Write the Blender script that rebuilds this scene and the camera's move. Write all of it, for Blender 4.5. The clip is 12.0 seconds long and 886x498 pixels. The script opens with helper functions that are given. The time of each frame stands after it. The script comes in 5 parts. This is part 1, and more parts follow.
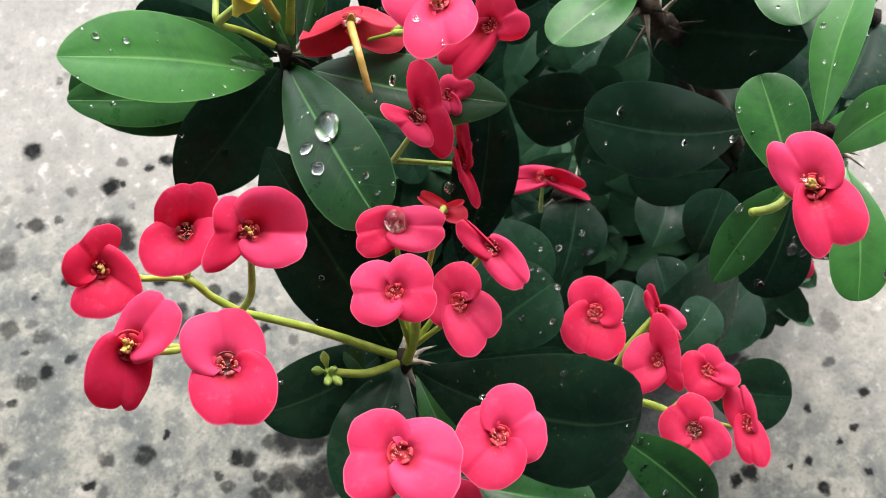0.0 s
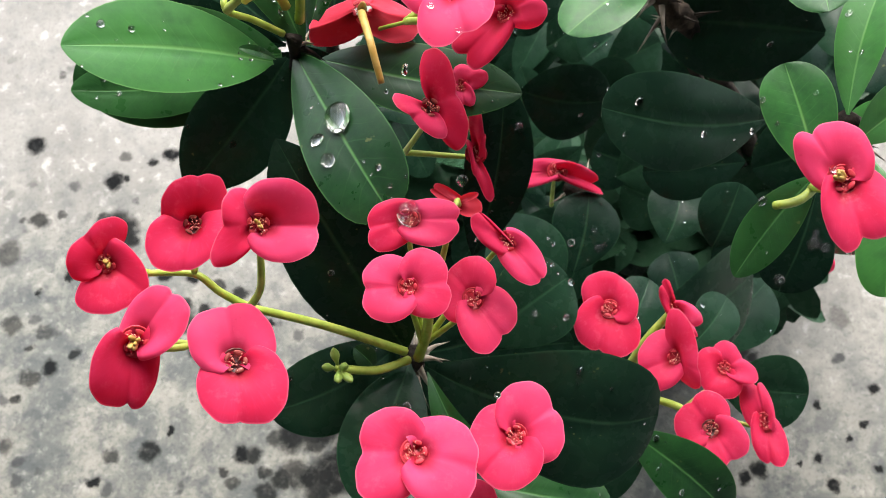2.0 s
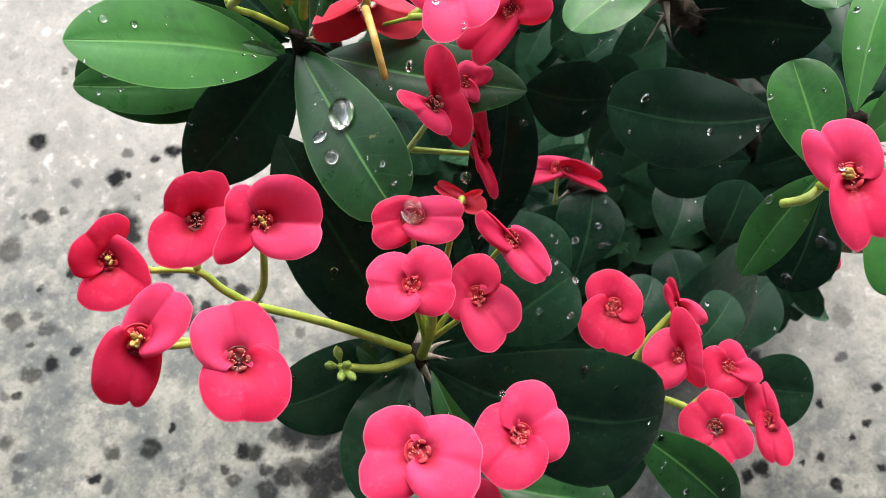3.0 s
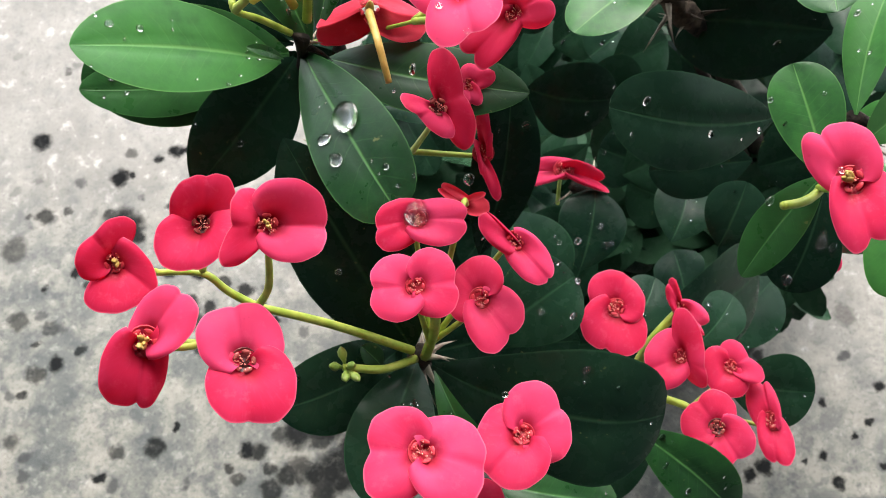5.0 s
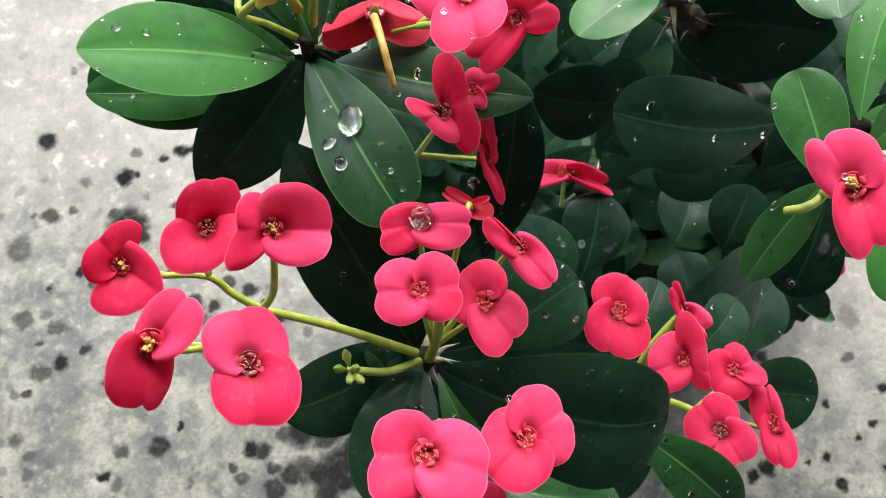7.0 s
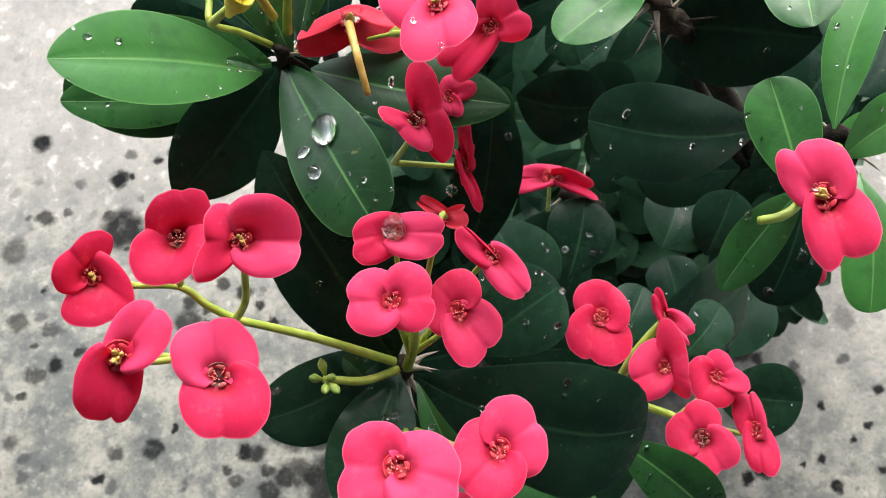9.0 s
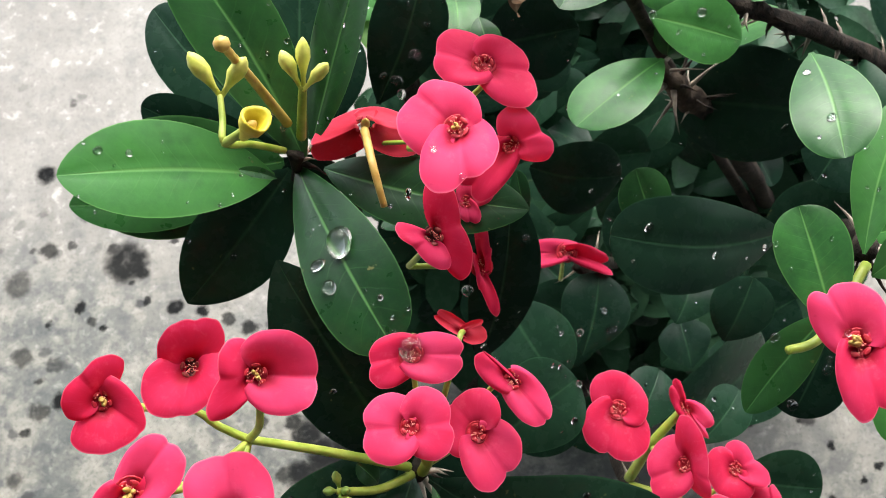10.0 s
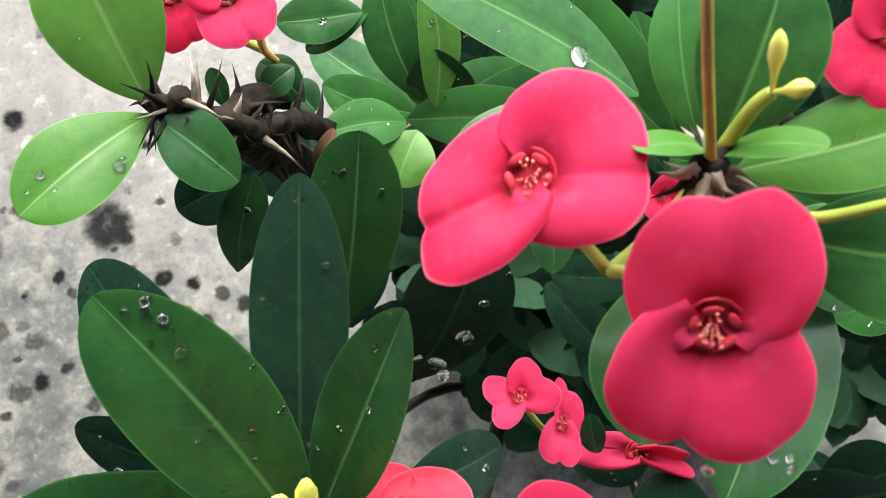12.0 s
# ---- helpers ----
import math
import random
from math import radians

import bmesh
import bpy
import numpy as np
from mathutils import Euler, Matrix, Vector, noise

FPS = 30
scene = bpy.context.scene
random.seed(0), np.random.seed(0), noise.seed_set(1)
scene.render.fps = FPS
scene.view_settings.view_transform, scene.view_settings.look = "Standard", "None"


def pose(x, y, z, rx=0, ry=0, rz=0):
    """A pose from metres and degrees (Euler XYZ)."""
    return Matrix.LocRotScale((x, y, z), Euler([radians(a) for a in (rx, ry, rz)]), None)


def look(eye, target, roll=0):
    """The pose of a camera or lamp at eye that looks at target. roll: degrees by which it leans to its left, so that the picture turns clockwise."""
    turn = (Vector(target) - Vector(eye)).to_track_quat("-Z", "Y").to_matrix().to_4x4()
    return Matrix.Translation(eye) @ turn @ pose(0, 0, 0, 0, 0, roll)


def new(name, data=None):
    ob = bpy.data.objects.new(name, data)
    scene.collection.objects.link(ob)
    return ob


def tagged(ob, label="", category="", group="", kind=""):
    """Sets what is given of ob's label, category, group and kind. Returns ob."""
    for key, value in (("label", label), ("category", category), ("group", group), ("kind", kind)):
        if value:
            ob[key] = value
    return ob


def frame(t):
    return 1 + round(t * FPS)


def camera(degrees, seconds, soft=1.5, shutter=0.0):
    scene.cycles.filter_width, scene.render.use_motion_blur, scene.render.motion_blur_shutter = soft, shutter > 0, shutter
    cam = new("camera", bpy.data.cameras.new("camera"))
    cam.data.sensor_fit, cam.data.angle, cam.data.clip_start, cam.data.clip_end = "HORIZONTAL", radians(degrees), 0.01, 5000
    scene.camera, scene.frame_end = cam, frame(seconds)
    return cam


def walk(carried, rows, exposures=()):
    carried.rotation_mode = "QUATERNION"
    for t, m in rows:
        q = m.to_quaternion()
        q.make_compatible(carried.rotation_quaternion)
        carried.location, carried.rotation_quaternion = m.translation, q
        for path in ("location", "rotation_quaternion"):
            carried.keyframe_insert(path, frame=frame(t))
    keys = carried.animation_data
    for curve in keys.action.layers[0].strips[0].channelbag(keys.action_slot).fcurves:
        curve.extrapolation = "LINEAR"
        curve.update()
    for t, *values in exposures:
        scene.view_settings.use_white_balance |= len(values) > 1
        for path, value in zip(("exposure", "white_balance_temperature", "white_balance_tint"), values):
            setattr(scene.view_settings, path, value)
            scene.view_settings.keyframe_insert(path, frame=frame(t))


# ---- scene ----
cam = camera(48.5, 12.0, soft=0.9)
cam.data.dof.use_dof, cam.data.dof.focus_distance, cam.data.dof.aperture_fstop = True, 0.30, 40.0
PATH = [
    (0, (0.02, 0.016, 1.038), (-0.034, 0.798, -0.803), -6.3),
    (0.5, (0.02, 0.017, 1.036), (-0.035, 0.797, -0.805), -6.4),
    (1, (0.019, 0.018, 1.032), (-0.038, 0.798, -0.809), -6.5),
    (1.5, (0.018, 0.018, 1.032), (-0.04, 0.794, -0.811), -6.6),
    (2, (0.016, 0.019, 1.03), (-0.044, 0.793, -0.814), -6.7),
    (2.5, (0.015, 0.02, 1.028), (-0.047, 0.789, -0.817), -6.8),
    (3, (0.015, 0.02, 1.028), (-0.048, 0.789, -0.818), -6.8),
    (5, (0.015, 0.02, 1.031), (-0.054, 0.786, -0.815), -7.3),
    (5.5, (0.015, 0.021, 1.035), (-0.056, 0.785, -0.812), -7.4),
    (6, (0.015, 0.022, 1.033), (-0.059, 0.786, -0.814), -7.6),
    (6.5, (0.014, 0.022, 1.033), (-0.061, 0.786, -0.814), -7.7),
    (7, (0.015, 0.021, 1.033), (-0.062, 0.785, -0.814), -7.7),
    (9, (0.025, 0.025, 1.032), (-0.059, 0.786, -0.816), -8.3),
    (9.4, (0.023, 0.026, 1.042), (-0.05, 0.799, -0.801), -7.5),
    (9.5, (0.025, 0.031, 1.044), (-0.061, 0.794, -0.802), -8.4),
    (9.8, (0.024, 0.041, 1.046), (-0.062, 0.81, -0.799), -8.4),
    (10, (0.021, 0.064, 1.04), (-0.067, 0.826, -0.807), -8.5),
    (10.2, (0.018, 0.083, 1.036), (-0.073, 0.847, -0.81), -9.0),
    (10.5, (0.012, 0.113, 1.023), (-0.078, 0.862, -0.83), -8.7),
    (10.8, (0.006, 0.138, 1.02), (-0.097, 0.861, -0.842), -10.1),
    (11, (-0.006, 0.154, 1.018), (-0.094, 0.849, -0.855), -8.6),
    (11.2, (-0.007, 0.166, 1.017), (-0.101, 0.822, -0.87), -8.9),
    (11.5, (-0.007, 0.191, 1.007), (-0.1, 0.732, -0.916), -10.8),
    (11.6, (-0.005, 0.203, 1.003), (-0.102, 0.7, -0.932), -11.8),
    (11.8, (0.0, 0.231, 0.993), (-0.099, 0.669, -0.956), -13.7),
    (12, (0.004, 0.252, 0.982), (-0.095, 0.667, -0.972), -14.3),
]
walk(cam, [(t, look(eye, target, roll)) for t, eye, target, roll in PATH])

# ---- light: an overcast sky, brightest ahead of the camera ----
world = bpy.data.worlds.new("overcast_sky")
scene.world = world
world.use_nodes = True
wn, wl = world.node_tree.nodes, world.node_tree.links
sky = wn.new("ShaderNodeTexSky")
sky.sky_type = "NISHITA"
sky.sun_disc = False
SUN_UP, SUN_TURN = radians(50), radians(7)
sky.sun_elevation, sky.sun_rotation = SUN_UP, SUN_TURN
sky.air_density, sky.dust_density, sky.ozone_density = 1.0, 4.0, 1.0
grey = wn.new("ShaderNodeHueSaturation")
grey.inputs["Saturation"].default_value = 0.4
wl.new(sky.outputs[0], grey.inputs["Color"])
wl.new(grey.outputs[0], wn["Background"].inputs["Color"])
wn["Background"].inputs["Strength"].default_value = 0.64
lamp = bpy.data.lights.new("sun", "SUN")
lamp.energy, lamp.angle, lamp.color = 1.3, radians(25), (1.0, 0.97, 0.92)
sun = new("sun", lamp)
sun.matrix_world = look((3 * math.sin(SUN_TURN), 3 * math.cos(SUN_TURN), 3 * math.tan(SUN_UP)), (0, 0, 0))


# ---- materials ----
class Nodes:
    """A short way to wire a material."""

    def __init__(self, name):
        self.mat = bpy.data.materials.new(name)
        self.mat.use_nodes = True
        self.nodes, self.links = self.mat.node_tree.nodes, self.mat.node_tree.links
        self.bsdf = self.nodes["Principled BSDF"]
        self.result = self.nodes["Material Output"]

    def put(self, kind, ins=(), **attrs):
        node = self.nodes.new("ShaderNode" + kind)
        for key, value in attrs.items():
            setattr(node, key, value)
        for key, value in dict(ins).items():
            if isinstance(value, bpy.types.NodeSocket):
                self.links.new(value, node.inputs[key])
            else:
                node.inputs[key].default_value = value
        return node

    def math(self, op, a, b=0.0, c=0.0):
        return self.put("Math", {0: a, 1: b, 2: c}, operation=op).outputs[0]

    def step(self, value, low, high, to_low=0.0, to_high=1.0):
        return self.put("MapRange", {0: value, 1: low, 2: high, 3: to_low, 4: to_high}, interpolation_type="SMOOTHSTEP").outputs[0]

    def noise(self, scale, detail=4.0, vector=None, rough=0.55, distort=0.0):
        ins = {"Scale": scale, "Detail": detail, "Roughness": rough, "Distortion": distort}
        if vector is not None:
            ins["Vector"] = vector
        return self.put("TexNoise", ins).outputs["Fac"]

    def mix(self, fac, a, b, blend="MIX"):
        return self.put("Mix", {0: fac, 6: a, 7: b}, data_type="RGBA", blend_type=blend).outputs[2]

    def bump(self, height, strength, distance):
        self.links.new(self.put("Bump", {"Height": height, "Strength": strength, "Distance": distance}).outputs[0], self.bsdf.inputs["Normal"])

    def set(self, **ins):
        for key, value in ins.items():
            socket = self.bsdf.inputs[key.replace("_", " ")]
            if isinstance(value, bpy.types.NodeSocket):
                self.links.new(value, socket)
            else:
                socket.default_value = value
        return self

    def thin(self, colour, share):
        """Lets some light through a thin sheet."""
        glow = self.put("BsdfTranslucent", {"Color": colour})
        both = self.put("MixShader", {0: share, 1: self.bsdf.outputs[0], 2: glow.outputs[0]})
        self.links.new(both.outputs[0], self.result.inputs[0])


def rgb(r, g, b):
    return (r, g, b, 1.0)


def leaf_material(name, dark, light, rib, rough, through_share, gloss=0.32):
    m = Nodes(name)
    uv = m.put("UVMap", uv_map="UVMap").outputs[0]
    axis = m.put("SeparateXYZ", {0: uv})
    across, along = axis.outputs[0], axis.outputs[1]
    side = m.math("ABSOLUTE", across)
    place = m.put("TexCoord").outputs["Object"]
    luck = m.put("ObjectInfo").outputs["Random"]
    blotch = m.noise(55, 3, place)
    grain = m.noise(900, 3, place)
    tone = m.math("ADD", m.math("ADD", m.math("MULTIPLY", blotch, 0.7), m.math("MULTIPLY", m.math("SUBTRACT", m.noise(230, 4, place, 0.65), 0.5), 0.5)), m.math("MULTIPLY", luck, 0.45))
    colour = m.mix(m.step(tone, 0.25, 0.95), dark, light)
    wobble = m.math("MULTIPLY", m.noise(120, 2, place), 0.035)
    phase = m.math("ADD", m.math("SUBTRACT", along, m.math("MULTIPLY", side, 0.16)), wobble)
    wave = m.math("ABSOLUTE", m.math("SINE", m.math("MULTIPLY", phase, 34.0)))
    vein = m.math("MULTIPLY", m.step(wave, 0.20, 0.0), m.step(side, 0.97, 0.25))
    spine = m.step(side, m.math("SUBTRACT", 0.10, m.math("MULTIPLY", along, 0.065)), 0.0)
    colour = m.mix(m.math("MULTIPLY", vein, 0.09), colour, rib)
    colour = m.mix(m.math("MULTIPLY", spine, 0.65), colour, rib)
    colour = m.mix(m.math("MULTIPLY", m.step(side, 0.955, 1.0), 0.5), colour, rib)
    colour = m.mix(m.math("MULTIPLY", m.step(grain, 0.45, 0.8), 0.12), colour, light)
    fault = m.math("MULTIPLY", m.step(m.noise(260, 2, place), 0.70, 0.76), m.step(m.noise(40, 2, place), 0.48, 0.60))
    colour = m.mix(m.math("MULTIPLY", fault, 0.55), colour, rgb(0.16, 0.17, 0.06))
    height = m.math("ADD", m.math("ADD", m.math("MULTIPLY", vein, -0.05), m.math("MULTIPLY", spine, -0.45)), m.math("ADD", m.math("MULTIPLY", grain, 0.10), m.math("MULTIPLY", blotch, 0.35)))
    m.set(Base_Color=colour, Roughness=m.step(m.noise(140, 3, place), 0.3, 0.75, rough, rough + 0.16), Specular_IOR_Level=gloss)
    m.bump(height, 0.34, 0.0006)
    m.thin(colour, through_share)
    return m.mat


LEAF = leaf_material("glossy_leaf", rgb(0.009, 0.040, 0.013), rgb(0.026, 0.106, 0.025), rgb(0.10, 0.26, 0.075), 0.27, 0.07, 0.36)
# shaded copy of LEAF: dark colour stands in for shade on inner, turned-away leaves
LEAF_SHADE = leaf_material("shade_leaf", rgb(0.008, 0.024, 0.015), rgb(0.015, 0.045, 0.023), rgb(0.033, 0.085, 0.042), 0.19, 0.04, 0.10)
# lit copy of LEAF: sky sheen on upward-facing leaves put into the colour
LEAF_LIT = leaf_material("lit_leaf", rgb(0.018, 0.076, 0.022), rgb(0.048, 0.185, 0.038), rgb(0.14, 0.33, 0.09), 0.30, 0.10, 0.28)
DRY = leaf_material("dry_leaf", rgb(0.10, 0.055, 0.030), rgb(0.24, 0.15, 0.085), rgb(0.30, 0.20, 0.12), 0.55, 0.15, 0.15)
LEAF_UNDER = leaf_material("leaf_underside", rgb(0.02, 0.06, 0.028), rgb(0.045, 0.11, 0.045), rgb(0.12, 0.22, 0.09), 0.40, 0.06)
LIME = leaf_material("young_leaf", rgb(0.062, 0.190, 0.030), rgb(0.125, 0.310, 0.055), rgb(0.26, 0.42, 0.15), 0.30, 0.20)


def bract_material(name, deep, bright, share=0.50):
    m = Nodes(name)
    uv = m.put("UVMap", uv_map="UVMap").outputs[0]
    axis = m.put("SeparateXYZ", {0: uv})
    turn, out = axis.outputs[0], axis.outputs[1]
    luck = m.put("ObjectInfo").outputs["Random"]
    place = m.put("TexCoord").outputs["Object"]
    soft = m.noise(70, 3, place)
    tone = m.math("ADD", m.math("MULTIPLY", soft, 0.6), m.math("MULTIPLY", luck, 0.4))
    colour = m.mix(m.step(tone, 0.2, 0.9), deep, bright)
    fan = m.noise(5.0, 3, m.put("CombineXYZ", {0: m.math("MULTIPLY", turn, 7.0), 1: m.math("MULTIPLY", out, 0.7), 2: luck}).outputs[0])
    colour = m.mix(m.math("MULTIPLY", m.step(fan, 0.5, 0.75), 0.18), colour, bright)
    colour = m.mix(m.math("MULTIPLY", m.step(out, 0.46, 0.16), 0.85), colour, rgb(0.40, 0.004, 0.014))
    colour = m.mix(m.math("MULTIPLY", m.step(m.noise(420, 2, place), 0.68, 0.8), 0.16), colour, rgb(0.42, 0.01, 0.03))
    pale = m.math("MULTIPLY", m.step(m.noise(210, 4, place, 0.65), 0.54, 0.74), 0.22)
    colour = m.mix(pale, colour, rgb(0.95, 0.22, 0.36))
    # bright rim: light through the thin edge, painted into the colour
    colour = m.mix(m.math("MULTIPLY", m.step(out, 0.965, 1.0), 0.55), colour, rgb(0.95, 0.30, 0.42))
    m.set(Base_Color=colour, Roughness=m.step(m.noise(160, 3, place), 0.3, 0.7, 0.42, 0.60), Specular_IOR_Level=0.14)
    m.bump(m.math("ADD", m.math("MULTIPLY", fan, 0.25), m.math("ADD", m.math("MULTIPLY", soft, 0.8), m.math("MULTIPLY", m.noise(700, 2, place), 0.2))), 0.22, 0.0006)
    m.thin(colour, share)
    return m.mat


BRACT = bract_material("pink_bract", rgb(0.76, 0.027, 0.105), rgb(0.86, 0.084, 0.238))
BRACT_BACK = bract_material("bract_back", rgb(0.80, 0.050, 0.100), rgb(0.90, 0.120, 0.190), 0.50)


def plain_material(name, a, b, scale, rough, bump=0.2, spec=0.4):
    m = Nodes(name)
    place = m.put("TexCoord").outputs["Object"]
    n = m.noise(scale, 4, place)
    m.set(Base_Color=m.mix(m.step(n, 0.3, 0.7), a, b), Roughness=rough, Specular_IOR_Level=spec)
    m.bump(m.noise(scale * 3, 4, place), bump, 0.0008)
    return m.mat


STALK = plain_material("green_stalk", rgb(0.24, 0.33, 0.035), rgb(0.38, 0.45, 0.08), 160, 0.38)
AMBER = plain_material("amber_stalk", rgb(0.42, 0.26, 0.055), rgb(0.58, 0.40, 0.11), 160, 0.38)
YELLOW = plain_material("yellow_bud", rgb(0.54, 0.58, 0.085), rgb(0.76, 0.75, 0.19), 200, 0.4)
GREEN_BUD = plain_material("green_bud", rgb(0.12, 0.20, 0.03), rgb(0.26, 0.34, 0.07), 200, 0.4)
BELL = plain_material("yellow_bell", rgb(0.60, 0.48, 0.03), rgb(0.75, 0.66, 0.08), 200, 0.4)
CUP = plain_material("crimson_cup", rgb(0.34, 0.010, 0.022), rgb(0.52, 0.022, 0.048), 260, 0.35)
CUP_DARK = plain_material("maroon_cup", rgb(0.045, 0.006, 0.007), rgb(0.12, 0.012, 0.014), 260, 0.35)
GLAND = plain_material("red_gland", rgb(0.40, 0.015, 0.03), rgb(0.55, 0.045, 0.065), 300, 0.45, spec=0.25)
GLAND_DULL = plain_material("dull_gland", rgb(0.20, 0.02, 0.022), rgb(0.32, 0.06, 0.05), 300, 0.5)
POLLEN = plain_material("pollen", rgb(0.60, 0.10, 0.10), rgb(0.80, 0.34, 0.26), 400, 0.5)
STYLE = plain_material("olive_style", rgb(0.32, 0.20, 0.04), rgb(0.52, 0.36, 0.10), 300, 0.55)
BARK = plain_material("brown_bark", rgb(0.008, 0.007, 0.006), rgb(0.038, 0.029, 0.022), 220, 0.8, 0.8, spec=0.12)
HUSK = plain_material("brown_husk", rgb(0.018, 0.013, 0.009), rgb(0.085, 0.062, 0.043), 140, 0.75, 0.8, spec=0.15)
SPINE = plain_material("grey_spine", rgb(0.10, 0.075, 0.055), rgb(0.42, 0.36, 0.28), 90, 0.55, 0.3)


def water_material():
    m = Nodes("clear_water")
    m.set(Base_Color=rgb(1, 1, 1), Roughness=0.0, IOR=1.38, Transmission_Weight=1.0)
    return m.mat


WATER = water_material()
SPOTS = []


def spot(x, y, r, strength):
    """A round dark blot on the concrete: most are algae, some are painted shade."""
    SPOTS.append((x, y, r, strength))


spot(-0.507, 0.612, 0.0125, 1)
spot(-0.406, 0.558, 0.0115, 1)
spot(-0.391, 0.560, 0.0054, 0.8)
spot(-0.339, 0.590, 0.0103, 1)
spot(-0.328, 0.594, 0.0062, 0.9)
spot(-0.360, 0.580, 0.0055, 0.8)
spot(-0.395, 0.589, 0.0069, 0.4)
spot(-0.288, 0.638, 0.0083, 0.6)
spot(-0.396, 0.492, 0.0239, 0.8)
spot(-0.411, 0.508, 0.0093, 0.6)
spot(-0.378, 0.481, 0.0106, 0.8)
spot(-0.490, 0.511, 0.0107, 0.6)
spot(-0.507, 0.512, 0.0054, 0.4)
spot(-0.463, 0.516, 0.0054, 0.5)
spot(-0.505, 0.383, 0.0116, 0.45)
spot(-0.466, 0.374, 0.0090, 0.35)
spot(-0.343, 0.346, 0.0126, 0.8)
spot(-0.455, 0.331, 0.0101, 0.9)
spot(-0.477, 0.319, 0.0113, 0.5)
spot(-0.336, 0.234, 0.0109, 0.7)
spot(-0.237, 0.229, 0.0084, 1)
spot(-0.394, 0.203, 0.0066, 0.9)
spot(-0.316, 0.255, 0.0037, 0.9)
# shade beside a flower stalk, painted as a blot
spot(-0.310, 0.377, 0.0140, 0.6)
spot(-0.213, 0.370, 0.0070, 0.9)
spot(-0.290, 0.373, 0.0064, 0.7)
spot(-0.163, 0.266, 0.0158, 0.9)
spot(-0.137, 0.274, 0.0134, 0.9)
spot(-0.159, 0.235, 0.0120, 0.6)
spot(-0.521, 0.469, 0.0159, 0.4)
spot(-0.428, 0.423, 0.0065, 0.5)
spot(0.294, 0.317, 0.0134, 0.6)
spot(0.310, 0.307, 0.0073, 0.6)
spot(0.346, 0.284, 0.0096, 0.5)
spot(0.339, 0.279, 0.0036, 0.7)
spot(0.368, 0.255, 0.0060, 1)
spot(0.429, 0.270, 0.0072, 0.9)
spot(0.412, 0.233, 0.0053, 0.9)
spot(0.396, 0.218, 0.0047, 1)
spot(0.361, 0.200, 0.0058, 1)
spot(0.299, 0.191, 0.0093, 0.9)
spot(0.281, 0.185, 0.0070, 0.9)
spot(0.371, 0.173, 0.0081, 1)
spot(0.340, 0.195, 0.0035, 0.8)
spot(0.419, 0.186, 0.0046, 0.8)
spot(0.289, 0.280, 0.0042, 0.7)
spot(-0.212, 0.207, 0.0072, 0.6)
spot(-0.182, 0.209, 0.0119, 0.5)
spot(-0.492, 0.247, 0.0098, 0.4)
spot(-0.487, 0.711, 0.0043, 0.4)
spot(0.408, 0.351, 0.0123, 0.25)
spot(-0.334, 0.435, 0.0093, 1)
spot(-0.303, 0.429, 0.0087, 1)
spot(-0.445, 0.441, 0.0070, 0.9)
spot(-0.479, 0.418, 0.0053, 0.7)
spot(-0.416, 0.415, 0.0047, 0.9)
spot(-0.343, 0.517, 0.0059, 0.6)
spot(-0.370, 0.445, 0.0064, 0.7)
spot(-0.387, 0.466, 0.0041, 0.7)
spot(-0.388, 0.496, 0.0177, 0.5)
spot(-0.469, 0.370, 0.0058, 0.3)
spot(-0.309, 0.396, 0.0081, 0.6)
# six blots that paint shade on the concrete below the front leaves
spot(-0.179, 0.285, 0.0172, 0.8)
spot(-0.150, 0.250, 0.0182, 0.85)
spot(-0.184, 0.242, 0.0157, 0.8)
spot(-0.140, 0.211, 0.0143, 0.8)
spot(-0.194, 0.200, 0.0119, 0.7)
spot(-0.165, 0.199, 0.0131, 0.8)
spot(-0.229, 0.299, 0.0074, 0.6)
spot(-0.195, 0.298, 0.0086, 0.7)
spot(-0.255, 0.209, 0.0060, 0.6)
spot(-0.294, 0.340, 0.0088, 0.6)
spot(-0.271, 0.420, 0.0077, 0.6)
spot(-0.247, 0.408, 0.0090, 0.7)
spot(-0.230, 0.391, 0.0064, 0.8)
spot(-0.288, 0.390, 0.0077, 0.7)
spot(-0.490, 0.297, 0.0062, 0.7)
spot(-0.429, 0.346, 0.0063, 0.6)
spot(-0.399, 0.306, 0.0075, 0.5)
spot(-0.482, 0.355, 0.0051, 0.6)
spot(-0.378, 0.231, 0.0085, 0.5)
# more blots that darken the same stretch of concrete
spot(-0.161, 0.250, 0.0170, 0.75)
spot(-0.140, 0.202, 0.0220, 0.8)
spot(-0.178, 0.203, 0.0130, 0.6)
spot(-0.210, 0.185, 0.0120, 0.6)
spot(-0.124, 0.222, 0.0180, 0.8)
spot(-0.155, 0.182, 0.0160, 0.7)
spot(-0.200, 0.242, 0.0100, 0.5)
spot(-0.226, 0.225, 0.0090, 0.7)
spot(-0.246, 0.197, 0.0080, 0.5)


